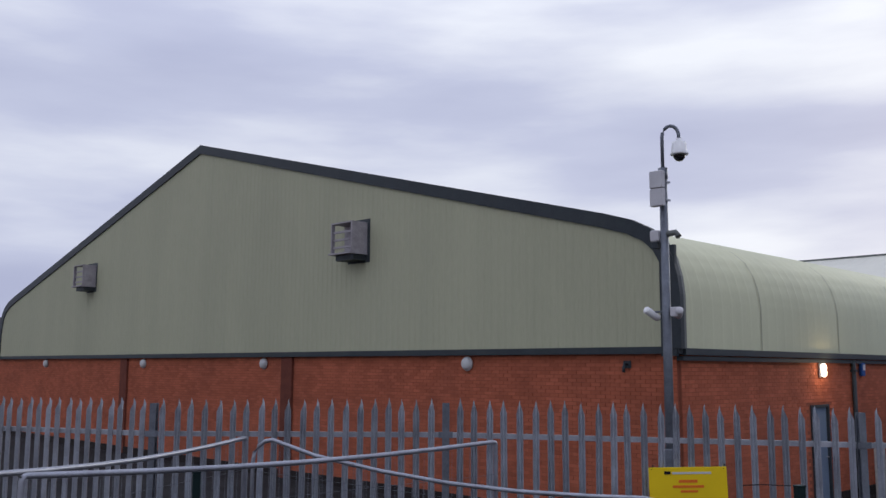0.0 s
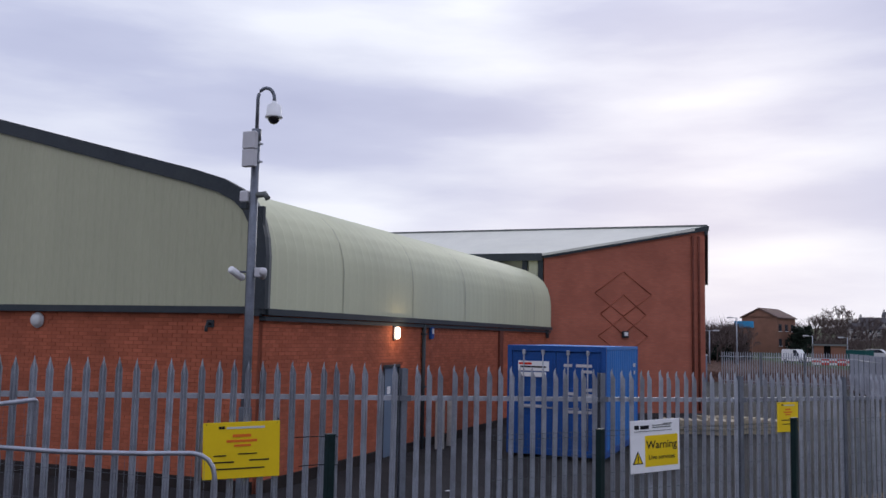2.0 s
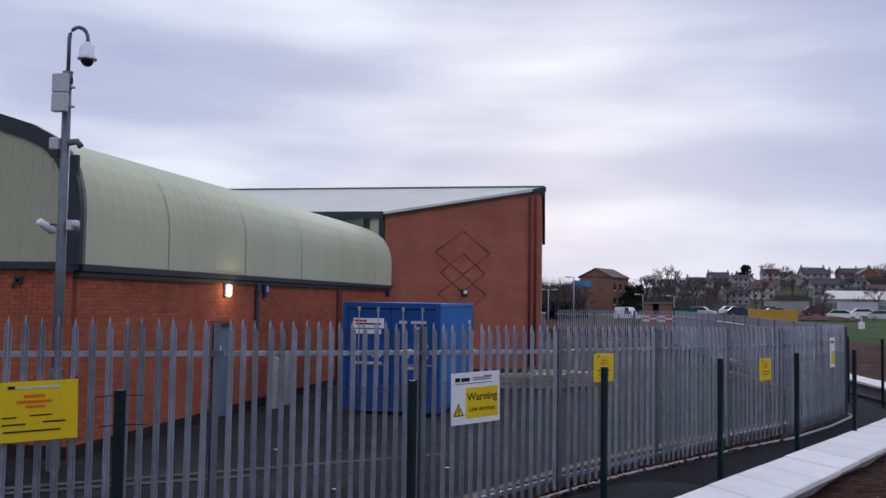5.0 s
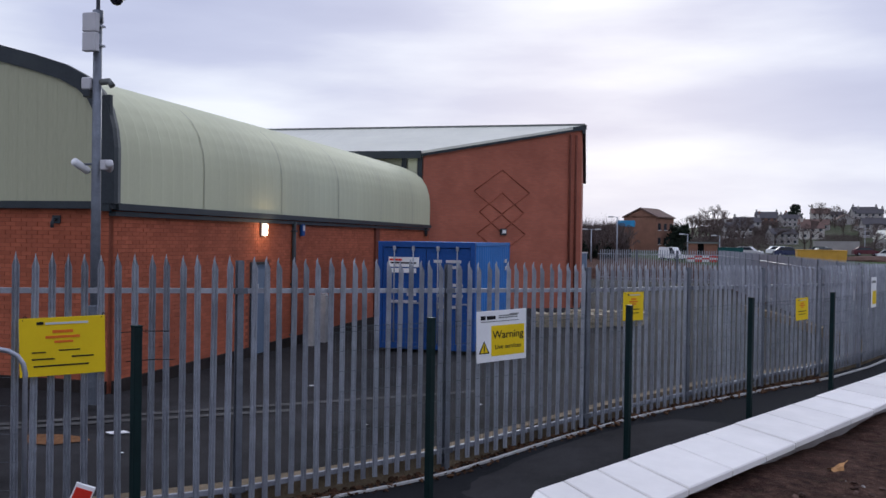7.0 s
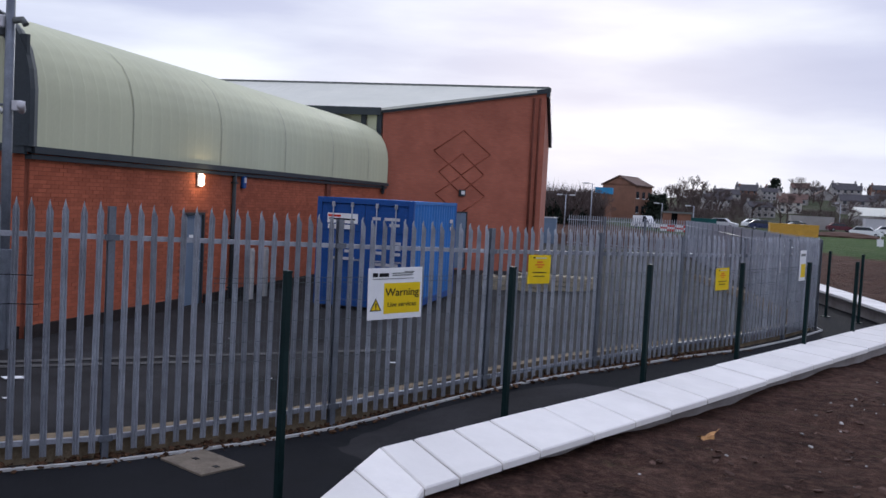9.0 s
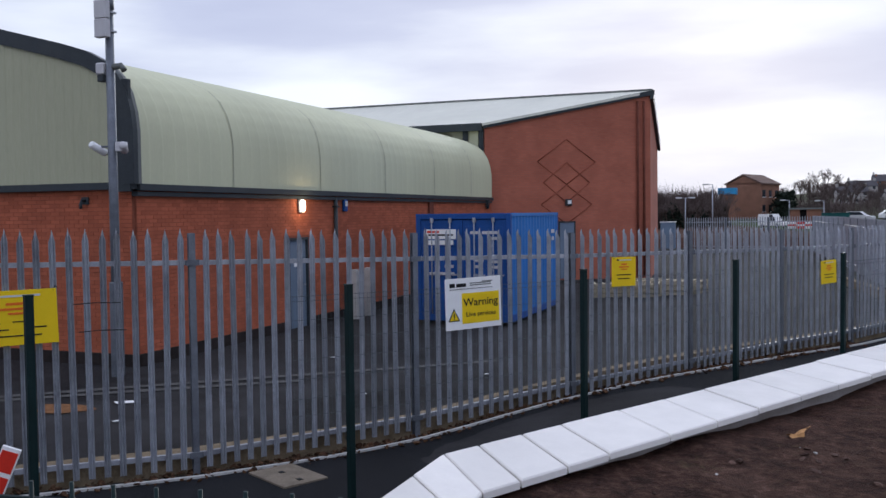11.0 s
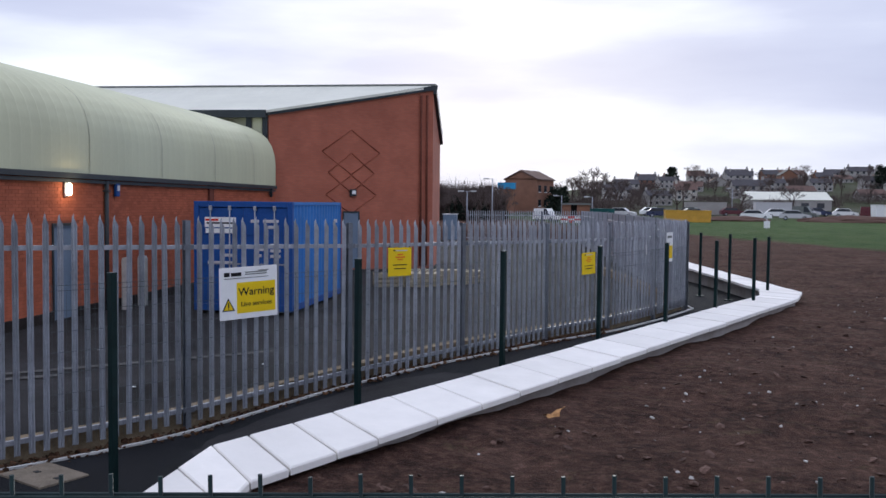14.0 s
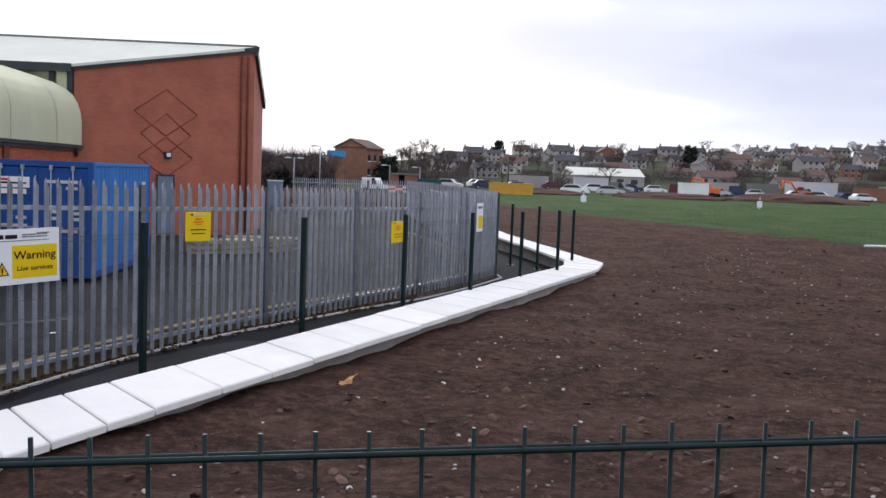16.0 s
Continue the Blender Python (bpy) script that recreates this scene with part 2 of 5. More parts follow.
M_moss = mat("rust_orange_stain", (0.17, 0.08, 0.035), 0.9, 0, 0.3, 9)

# soil that gives way to turf with a ragged edge
M_ground = bpy.data.materials.new("soil_and_turf")
M_ground.use_nodes = True
gn, gl = M_ground.node_tree.nodes, M_ground.node_tree.links
gb = gn["Principled BSDF"]; gb.inputs["Roughness"].default_value = 0.97; gb.inputs["Specular IOR Level"].default_value = 0.1
g_geo = gn.new("ShaderNodeNewGeometry"); g_sep = gn.new("ShaderNodeSeparateXYZ"); gl.new(g_geo.outputs["Position"], g_sep.inputs[0])

def g_noise(scale, detail=6, rough=0.65, stretch=None):
    t = gn.new("ShaderNodeTexNoise"); t.inputs["Scale"].default_value = scale; t.inputs["Detail"].default_value = detail; t.inputs["Roughness"].default_value = rough
    if stretch:
        mpn = gn.new("ShaderNodeMapping"); mpn.inputs["Scale"].default_value = stretch
        gl.new(g_geo.outputs["Position"], mpn.inputs["Vector"]); gl.new(mpn.outputs[0], t.inputs["Vector"])
    else:
        gl.new(g_geo.outputs["Position"], t.inputs["Vector"])
    return t.outputs[0]

def g_ramp(src, stops):
    r = gn.new("ShaderNodeValToRGB"); gl.new(src, r.inputs[0])
    while len(r.color_ramp.elements) < len(stops):
        r.color_ramp.elements.new(0.5)
    for el, (p, c) in zip(r.color_ramp.elements, stops):
        el.position, el.color = p, (*c, 1)
    return r.outputs[0]

def g_mix(f, a, b_):
    mx = gn.new("ShaderNodeMix"); mx.data_type = "RGBA"
    gl.new(f, mx.inputs[0]) if not isinstance(f, float) else setattr(mx.inputs[0], "default_value", f)
    gl.new(a, mx.inputs[6]); gl.new(b_, mx.inputs[7])
    return mx.outputs[2]

def g_math(op, a, b_, c=None):
    mm = gn.new("ShaderNodeMath"); mm.operation = op
    for i, v in enumerate((a, b_, c)):
        if v is None:
            continue
        if isinstance(v, (int, float)):
            mm.inputs[i].default_value = v
        else:
            gl.new(v, mm.inputs[i])
    return mm.outputs[0]

soil_a = g_ramp(g_noise(0.9, 8, 0.7), [(0.38, (0.05, 0.026, 0.02)), (0.5, (0.115, 0.06, 0.043)), (0.64, (0.205, 0.12, 0.09))])
soil_b = g_ramp(g_noise(7.0, 9, 0.8), [(0.40, (0.014, 0.008, 0.006)), (0.52, (0.09, 0.045, 0.033)), (0.64, (0.23, 0.132, 0.097))])
soil_c = g_mix(0.6, soil_a, soil_b)
straw = g_ramp(g_noise(2.2, 8, 0.8), [(0.57, (0, 0, 0)), (0.68, (0.6, 0.6, 0.6))])
straw_col = g_ramp(g_noise(30.0, 4), [(0.4, (0.09, 0.075, 0.03)), (0.6, (0.20, 0.15, 0.085))])
soil_c = g_mix(straw, soil_c, straw_col)
grass = g_ramp(g_noise(0.35, 8, 0.75, (1, 0.5, 1)), [(0.35, (0.05, 0.085, 0.026)), (0.5, (0.068, 0.115, 0.036)), (0.68, (0.10, 0.13, 0.05))])
line = g_math("MULTIPLY_ADD", g_sep.outputs[0], 3.25, g_sep.outputs[1])
edge = g_math("MULTIPLY_ADD", g_noise(0.5, 6, 0.7), 22.0, line)
turf = g_math("MULTIPLY_ADD", edge, 0.16, -21.2)
turf = g_math("MINIMUM", g_math("MAXIMUM", turf, 0.0), 1.0)
far_mask = g_math("MINIMUM", g_math("MAXIMUM", g_math("MULTIPLY_ADD", g_sep.outputs[1], 0.02, -2.2), 0.0), 0.75)
scrub = g_ramp(g_noise(0.08, 8, 0.7), [(0.38, (0.03, 0.032, 0.02)), (0.52, (0.07, 0.06, 0.045)), (0.66, (0.11, 0.10, 0.09))])
col = g_mix(turf, soil_c, grass)
col = g_mix(far_mask, col, scrub)
gl.new(col, gb.inputs["Base Color"])
g_bump = gn.new("ShaderNodeBump"); g_bump.inputs["Strength"].default_value, g_bump.inputs["Distance"].default_value = 1.0, 0.10
gl.new(g_math("ADD", g_noise(9.0, 8, 0.75), g_noise(35.0, 4)), g_bump.inputs["Height"]); gl.new(g_bump.outputs[0], gb.inputs["Normal"])

# ---- mesh helpers ----
def mesh_of(name, bm, material):
    me = bpy.data.meshes.new(name)
    bm.to_mesh(me); bm.free()
    for mm in (material if isinstance(material, (list, tuple)) else [material]):
        me.materials.append(mm)
    return me

def part(name, bm, material, parent, label="", m=None):
    ob = new(name, mesh_of(name, bm, material))
    ob.parent = parent
    if m is not None:
        ob.matrix_basis = m
    if label:
        ob["label"] = label
    return ob

def share(name, me, parent, m, label=""):
    ob = new(name, me); ob.parent = parent; ob.matrix_basis = m
    if label:
        ob["label"] = label
    return ob

def thing(name, m, label, category, group="", kind=""):
    ob = new(name); ob.empty_display_size = 0.2; ob.matrix_basis = m
    return tagged(ob, label, category, group, kind)

def solid(name, bm, material, label, category, group="", kind="", m=None):
    ob = new(name, mesh_of(name, bm, material))
    if m is not None:
        ob.matrix_basis = m
    return tagged(ob, label, category, group, kind)

def box(bm, x0, y0, z0, x1, y1, z1, bevel=0.0):
    g = bmesh.ops.create_cube(bm, size=1)
    bmesh.ops.transform(bm, matrix=Matrix.Translation(((x0 + x1) / 2, (y0 + y1) / 2, (z0 + z1) / 2)) @ Matrix.Diagonal((x1 - x0, y1 - y0, z1 - z0, 1)), verts=g["verts"])
    if bevel:
        es = list({e for v in g["verts"] for e in v.link_edges})
        bmesh.ops.bevel(bm, geom=es, offset=bevel, segments=1, affect="EDGES")
    return bm

def B(x0, y0, z0, x1, y1, z1, bevel=0.0):
    return box(bmesh.new(), x0, y0, z0, x1, y1, z1, bevel)

def prism(bm, poly, y0, y1):
    """Extrudes a polygon of (x, z) along y."""
    a = [bm.verts.new((x, y0, z)) for x, z in poly]; b_ = [bm.verts.new((x, y1, z)) for x, z in poly]
    n = len(poly)
    for i in range(n):
        bm.faces.new((a[i], a[(i + 1) % n], b_[(i + 1) % n], b_[i]))
    bm.faces.new(a[::-1]); bm.faces.new(b_)
    bmesh.ops.recalc_face_normals(bm, faces=bm.faces)
    return bm

def tube(bm, pts, r, sides=8, closed_ends=True):
    """A round bar along points; r may be a list."""
    rings, n = [], len(pts)
    pts = [Vector(p) for p in pts]
    for i, p in enumerate(pts):
        d = (pts[min(i + 1, n - 1)] - pts[max(i - 1, 0)]).normalized()
        u = d.cross(Vector((0, 0, 1)) if abs(d.z) < 0.9 else Vector((1, 0, 0))).normalized(); v = d.cross(u)
        rr = r[i] if isinstance(r, (list, tuple)) else r
        rings.append([bm.verts.new(p + (u * math.cos(k * math.tau / sides) + v * math.sin(k * math.tau / sides)) * rr) for k in range(sides)])
    for a, b_ in zip(rings, rings[1:]):
        for k in range(sides):
            f = bm.faces.new((a[k], a[(k + 1) % sides], b_[(k + 1) % sides], b_[k])); f.smooth = True
    if closed_ends:
        bm.faces.new(rings[0][::-1]); bm.faces.new(rings[-1])
    return bm

def T(pts, r, sides=8):
    return tube(bmesh.new(), pts, r, sides)

def lathe(profile, sides=20):
    bm = bmesh.new(); rings = []
    for r, z in profile:
        rings.append([bm.verts.new((r * math.cos(k * math.tau / sides), r * math.sin(k * math.tau / sides), z)) for k in range(sides)] if r > 1e-4 else [bm.verts.new((0, 0, z))])
    for a, b_ in zip(rings, rings[1:]):
        for k in range(sides):
            k2 = (k + 1) % sides
            vs = [a[k % len(a)], a[k2 % len(a)], b_[k2 % len(b_)], b_[k % len(b_)]]
            vs = list(dict.fromkeys(vs))
            if len(vs) > 2:
                f = bm.faces.new(vs); f.smooth = True
    bmesh.ops.recalc_face_normals(bm, faces=bm.faces)
    return bm

def along(a, b_, z=0.0):
    """A pose at a with its x axis towards b_ (plan points)."""
    return pose(a[0], a[1], z, 0, 0, math.degrees(math.atan2(b_[1] - a[1], b_[0] - a[0])))

def text_mesh(s, size, parent, m, material, name="lettering"):
    cu = bpy.data.curves.new(name, "FONT"); cu.body, cu.size, cu.align_x, cu.align_y, cu.extrude = s, size, "CENTER", "CENTER", 0.0008
    cu.offset = size * 0.012
    tmp = bpy.data.objects.new("tmp", cu); scene.collection.objects.link(tmp)
    dg = bpy.context.evaluated_depsgraph_get(); dg.update()
    me = bpy.data.meshes.new_from_object(tmp.evaluated_get(dg)); bpy.data.objects.remove(tmp)
    me.materials.clear(); me.materials.append(material)
    ob = new(name, me); ob.parent = parent; ob.matrix_basis = m
    return ob

# ---- levels ----
WALL_LINE = [(8.72, -12.1), (8.66, -6.52), (15.93, 7.15), (16.2, 8.6), (15.2, 18.0), (14.6, 27.0)]
FENCE = [(-6.5, -11.6), (-3.3, -11.0), (-0.24, -9.89), (2.15, -8.0), (5.14, -5.31), (6.85, -3.33), (8.32, -1.43), (9.66, 0.36), (10.89, 2.28), (12.02, 3.85), (13.05, 5.77), (13.91, 7.71)]
FENCE_BASE = [0.05, 0.05, 0.05, 0.03, 0.0, 0.09, 0.24, 0.33, 0.38, 0.41, 0.42, 0.41]
FENCE_TOP = [2.58, 2.61, 2.64, 2.67, 2.61, 2.56, 2.51, 2.49, 2.46, 2.45, 2.44, 2.43]

def sstep(t):
    t = np.clip(t, 0, 1); return t * t * (3 - 2 * t)

def level(x, y):
    """Height of the asphalt."""
    return 0.02 - 0.03 * sstep((-y - 1.0) / 5) * (x > -50) + 0.36 * sstep((x - 5.6) / 4.2) * sstep((y + 5.5) / 3.5) * (1 - sstep((y - 9) / 26)) - 0.25 * sstep((y - 14) / 24)

def inside(poly, X, Y):
    r = np.zeros(X.shape, bool); n = len(poly)
    for i in range(n):
        (x0, y0), (x1, y1) = poly[i], poly[(i + 1) % n]
        if y0 == y1:
            continue
        c = ((y0 > Y) != (y1 > Y)) & (X < (x1 - x0) * (Y - y0) / (y1 - y0) + x0)
        r ^= c
    return r

def sheet(name, xs, ys, height, material, label, category):
    X, Y = np.meshgrid(xs, ys); Z = height(X, Y)
    v = np.stack([X, Y, Z], -1).reshape(-1, 3); nx, ny = len(xs), len(ys)
    i = (np.arange(ny - 1)[:, None] * nx + np.arange(nx - 1)).ravel()
    f = np.stack([i, i + 1, i + nx + 1, i + nx], -1)
    me = bpy.data.meshes.new(name); me.from_pydata(v.tolist(), [], f.tolist()); me.materials.append(material)
    me.polygons.foreach_set("use_smooth", [True] * len(f))
    return tagged(new(name, me), label, category, kind="structure")

PLOT = WALL_LINE + [(12.0, 62.0), (-120.0, 62.0), (-120.0, -12.1)]

def lumps(X, Y):
    z = np.zeros(X.shape)
    for k, (f, a) in enumerate(((0.31, 0.05), (0.83, 0.03), (1.9, 0.018), (4.3, 0.012))):
        z += a * np.sin(X * f * 2.1 + 1.7 * k + np.sin(Y * f * 1.3)) * np.cos(Y * f * 1.9 - 0.8 * k + np.sin(X * f * 0.9))
    return z

def ground_height(X, Y):
    soil = 0.49 + 0.05 * sstep((Y + 6) / 14) + 0.52 * sstep((-Y - 5.5) / 6.5) + lumps(X, Y) * (np.abs(Y) < 60)
    far = sstep((Y - 140) / 190)
    soil = soil + 0.0078 * np.clip(Y - 85, 0, 260) + far * (4.6 + 0.05 * X + 0.8 * np.sin(X * 0.03)) + 4 * sstep((-X - 60) / 90)
    return np.where(inside(PLOT, X, Y) | (X < -30), -0.7 + 3 * sstep((-X - 140) / 200), soil)

xs = np.unique(np.concatenate([np.linspace(-900, -60, 22), np.linspace(-60, 6, 12), np.arange(6, 22, 0.16), np.linspace(22, 60, 60), np.linspace(60, 400, 40), np.linspace(400, 1200, 16)]))
ys = np.unique(np.concatenate([np.linspace(-300, -20, 10), np.arange(-16, 30, 0.16), np.linspace(30, 90, 60), np.linspace(90, 500, 50), np.linspace(500, 1500, 12)]))
sheet("ground", xs, ys, ground_height, M_ground, "bare brown soil giving way to green turf field", "ground")
sheet("yard", np.concatenate([np.linspace(-60, -12, 20), np.arange(-11, 19, 0.5)]), np.concatenate([np.arange(-16, 20, 0.5), np.linspace(20, 60, 30)]), level, M_asphalt, "worn grey asphalt yard with cracks and patches", "yard")

# path ribbon between fence and retaining wall
def offset(line, d):
    out = []
    for i, p in enumerate(line):
        a, b_ = Vector(line[max(i - 1, 0)]), Vector(line[min(i + 1, len(line) - 1)])
        t = (b_ - a).normalized(); out.append((p[0] + t.y * d, p[1] - t.x * d))
    return out

def ribbon(bm, left, right, z, thick):
    L = [bm.verts.new((x, y, float(level(x, y)) + z)) for x, y in left]; R = [bm.verts.new((x, y, float(level(x, y)) + z)) for x, y in right]
    L2 = [bm.verts.new(v.co - Vector((0, 0, thick))) for v in L]; R2 = [bm.verts.new(v.co - Vector((0, 0, thick))) for v in R]
    for i in range(len(L) - 1):
        bm.faces.new((L[i], L[i + 1], R[i + 1], R[i])); bm.faces.new((R[i], R[i + 1], R2[i + 1], R2[i])); bm.faces.new((L[i + 1], L[i], L2[i], L2[i + 1]))
    bmesh.ops.recalc_face_normals(bm, faces=bm.faces)
    return bm

def dense(line, step=0.5):
    out = []
    for a, b_ in zip(line, line[1:]):
        n = max(1, int((Vector(b_) - Vector(a)).length / step))
        out += [tuple(Vector(a).lerp(Vector(b_), k / n)) for k in range(n)]
    return out + [line[-1]]

FDENSE = dense(FENCE + [(13.6, 11.0), (13.0, 18.0), (12.4, 27.0)])
path_in = offset(FDENSE, 0.17)
path_out = []
for (x, y) in path_in:
    path_out.append((x + 3.6, y - 2.2) if y > -6 else (x + 4.0, y - 4.0))
solid("path", ribbon(bmesh.new(), path_in, path_out, 0.02, 0.06), M_path, "fresh dark asphalt footpath beside palisade fence", "path", kind="structure")
solid("fence_kerb", ribbon(bmesh.new(), offset(FDENSE, -0.30), offset(FDENSE, -0.09), 0.24, 0.4), M_conc, "stained concrete strip under the palisade fence", "kerb", kind="structure")
solid("path_edging", ribbon(bmesh.new(), offset(FDENSE, 0.13), offset(FDENSE, 0.175), 0.045, 0.1), M_edging, "thin pale concrete edging along path", "kerb", kind="structure")

# ---- retaining wall with coping ----
def strip_wall(line, half, z0, z1, material, name, label):
    bm = bmesh.new(); l_, r_ = offset(line, -half), offset(line, half)
    ring = []
    for a, b_ in zip(l_, r_):
        ring.append([bm.verts.new((a[0], a[1], z0)), bm.verts.new((b_[0], b_[1], z0)), bm.verts.new((b_[0], b_[1], z1)), bm.verts.new((a[0], a[1], z1))])
    for p, q in zip(ring, ring[1:]):
        for k in range(4):
            bm.faces.new((p[k], p[(k + 1) % 4], q[(k + 1) % 4], q[k]))
    bm.faces.new(ring[0]); bm.faces.new(ring[-1])
    bmesh.ops.recalc_face_normals(bm, faces=bm.faces)
    return solid(name, bm, material, label, "wall", kind="structure")

retaining_wall = strip_wall(WALL_LINE, 0.22, -0.3, 0.66, M_wall, "retaining_wall", "low grey concrete retaining wall with white coping")

def coping_rows():
    """Slabs of the coping: four plan corners (inner a, inner b, outer b, outer a) and heights."""
    inner, outer = offset(WALL_LINE, -0.41), offset(WALL_LINE, 0.41)
    inner[1], outer[1] = (8.34, -6.36), (8.88, -6.98); inner[2], outer[2] = (15.42, 7.25), (16.18, 7.0); inner[3], outer[3] = (15.72, 8.75), (16.62, 8.45)
    rows = []
    for i in range(len(inner) - 1):
        a, b_, c, d = (Vector(p) for p in (inner[i], inner[i + 1], outer[i + 1], outer[i]))
        L = (b_ - a).length; cuts = [0.0]
        if i == 1:
            cuts += [0.40, 0.93, 1.45, 2.31, 3.07, 3.82, 4.68, 5.54]
        while cuts[-1] < L - 1.2:
            cuts.append(cuts[-1] + 0.85)
        cuts.append(L); g = 0.011 / L
        for ca, cb in zip(cuts, cuts[1:]):
            u0, u1 = ca / L + g, cb / L - g
            rows.append((a.lerp(b_, u0), a.lerp(b_, u1), d.lerp(c, u1), d.lerp(c, u0)))
    return rows

def coping_height(y):
    return 0.77 + 0.03 * float(sstep((y + 6) / 15))

def coping_low(y):
    return 0.685 + 0.085 * float(np.clip((y + 6.8) / 14, 0, 1))

for a, b_, c, d in coping_rows():
    bm = bmesh.new()
    base = (a + b_ + c + d) / 4; zi = coping_height(base.y)
    jit = random.uniform(-0.006, 0.006)
    zo = coping_low(base.y); hs = [zi + jit, zi + jit, zo + jit, zo + jit]
    top = [bm.verts.new((p.x - base.x, p.y - base.y, h)) for p, h in zip((a, b_, c, d), hs)]
    bot = [bm.verts.new((p.x - base.x, p.y - base.y, h - 0.065)) for p, h in zip((a, b_, c, d), hs)]
    bm.faces.new(top); bm.faces.new(bot[::-1])
    for k in range(4):
        bm.faces.new((top[k], bot[k], bot[(k + 1) % 4], top[(k + 1) % 4]))
    bmesh.ops.recalc_face_normals(bm, faces=bm.faces)
    bmesh.ops.bevel(bm, geom=[e for e in bm.edges if all(v in top for v in e.verts)], offset=0.012, segments=1, affect="EDGES")
    part("coping_slab", bm, M_coping, retaining_wall, m=pose(base.x, base.y, 0))

# ---- main hall ----
HALL_L = -34.3
APEX = (-17.06, 9.92)
EAVE = [(0.0, 3.33), (0.0, 4.3), (-0.04, 4.62), (-0.13, 4.95), (-0.3, 5.25), (-0.55, 5.48), (-0.95, 5.68), (-1.6, 5.88)]
EAVE_ROOF = [(0.0, 3.33), (0.0, 4.2), (-0.04, 4.52), (-0.14, 4.85), (-0.32, 5.15), (-0.6, 5.39), (-1.05, 5.6), (-1.7, 5.8), (-2.6, 6.05), (-4.2, 6.45)]
def mirror(p):
    return (2 * APEX[0] - p[0], p[1])
RIM = EAVE + [APEX] + [mirror(p) for p in EAVE[::-1]]

def gable_top(x):
    pts = RIM
    for (xa, za), (xb, zb) in zip(pts, pts[1:]):
        if xb <= x <= xa and xa != xb:
            return za + (zb - za) * (x - xa) / (xb - xa)
    return 3.4

# brick plinth walls with real bricks
def brick_wall(name, length, height, m, label, doors=(), skip_near=None):
    """Bricks in stretcher bond on a mortar core; x along the wall, -y outwards."""
    core = bmesh.new()
    xcuts = [0.0] + [v for d in doors for v in (d[0], d[1])] + [length]
    for k in range(0, len(xcuts), 2):
        box(core, xcuts[k], 0.0, -0.3, xcuts[k + 1], 0.3, height)
    for d in doors:
        box(core, d[0], 0.0, d[2], d[1], 0.3, height)
    wall = solid(name, core, M_mortar, label, "wall", kind="structure", m=m)
    L, H, gap = 0.225, 0.075, 0.01
    protos = B(0.005, -0.014, 0.005, L - 0.005, 0.02, H - 0.005); pm = mesh_of("brick", protos, M_brick_piece)
    verts, faces, count = [], [], 0
    for r in range(int(height / H)):
        x = -(L / 2) * (r % 2)
        while x < length - 0.02:
            x0, x1 = max(0, x), min(length, x + L)
            z = r * H
            mid = (x0 + x1) / 2
            hit = any(d[0] - 0.02 < x1 and x0 < d[1] + 0.02 and z < d[2] for d in doors)
            if not hit and x1 - x0 > 0.05:
                if skip_near and skip_near[0] < mid < skip_near[1] and skip_near[2] < z < skip_near[3] and x1 - x0 > L - 0.01 and count < 150:
                    share("brick", pm, wall, pose(x0, 0, z)); count += 1
                else:
                    dy = random.uniform(-0.003, 0.002); i = len(verts)
                    a, b_, c, d_ = x0 + 0.005, x1 - 0.005, z + 0.005, z + H - 0.005
                    verts += [(a, -0.014 + dy, c), (b_, -0.014 + dy, c), (b_, -0.014 + dy, d_), (a, -0.014 + dy, d_), (a, 0.001, c), (b_, 0.001, c), (b_, 0.001, d_), (a, 0.001, d_)]
                    faces += [(i, i + 1, i + 2, i + 3), (i, i + 4, i + 5, i + 1), (i + 1, i + 5, i + 6, i + 2), (i + 2, i + 6, i + 7, i + 3), (i + 3, i + 7, i + 4, i)]
            x += L
    me = bpy.data.meshes.new("brickwork"); me.from_pydata(verts, [], faces); me.materials.append(M_brick)
    bw = new("brickwork", me); bw.parent = wall; bw["kind"] = "stuff"
    return wall

gable_wall = brick_wall("wall_south", -HALL_L - 0.12, 3.3, pose(HALL_L, 0.08, 0.0), "red brick gable wall below olive green cladding", skip_near=(29.5, 33.6, 2.2, 3.2))
long_wall = brick_wall("wall_east", 20.9, 3.3, pose(-0.08, 0.14, 0.0, 0, 0, 90), "red brick side wall with pilasters and a grey door", doors=((5.28, 6.22, 2.2),), skip_near=(0.3, 4.5, 2.2, 3.2))

bm = B(HALL_L, 0.0, -0.3, -0.12, 0.062, 0.24); box(bm, -0.06, 0.1, -0.3, 0.0, 5.35, 0.24); box(bm, -0.06, 6.42, -0.3, 0.0, 21.0, 0.24)
solid("plinth", bm, M_plinth, "black damp-stained plinth at foot of brick walls", "plinth", kind="structure")
# gable cladding: trapezoidal profile sheet
bm = bmesh.new()
pitch, x = 0.2, HALL_L + 0.02
cols = []
while x < -0.3:
    for dx, dy in ((0, 0), (0.1, 0), (0.12, -0.009), (0.165, -0.009), (0.185, 0)):
        if x + dx < -0.3:
            cols.append((x + dx, dy))
    x += pitch
low = [bm.verts.new((cx, -0.02 + dy, 3.36)) for cx, dy in cols]; top = [bm.verts.new((cx, -0.02 + dy, gable_top(cx) - 0.1)) for cx, dy in cols]
for i in range(len(cols) - 1):
    bm.faces.new((low[i], low[i + 1], top[i + 1], top[i]))
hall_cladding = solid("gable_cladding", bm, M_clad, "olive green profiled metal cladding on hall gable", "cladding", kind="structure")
sm = hall_cladding.modifiers.new("thickness", "SOLIDIFY"); sm.thickness = 0.02; sm.offset = 1

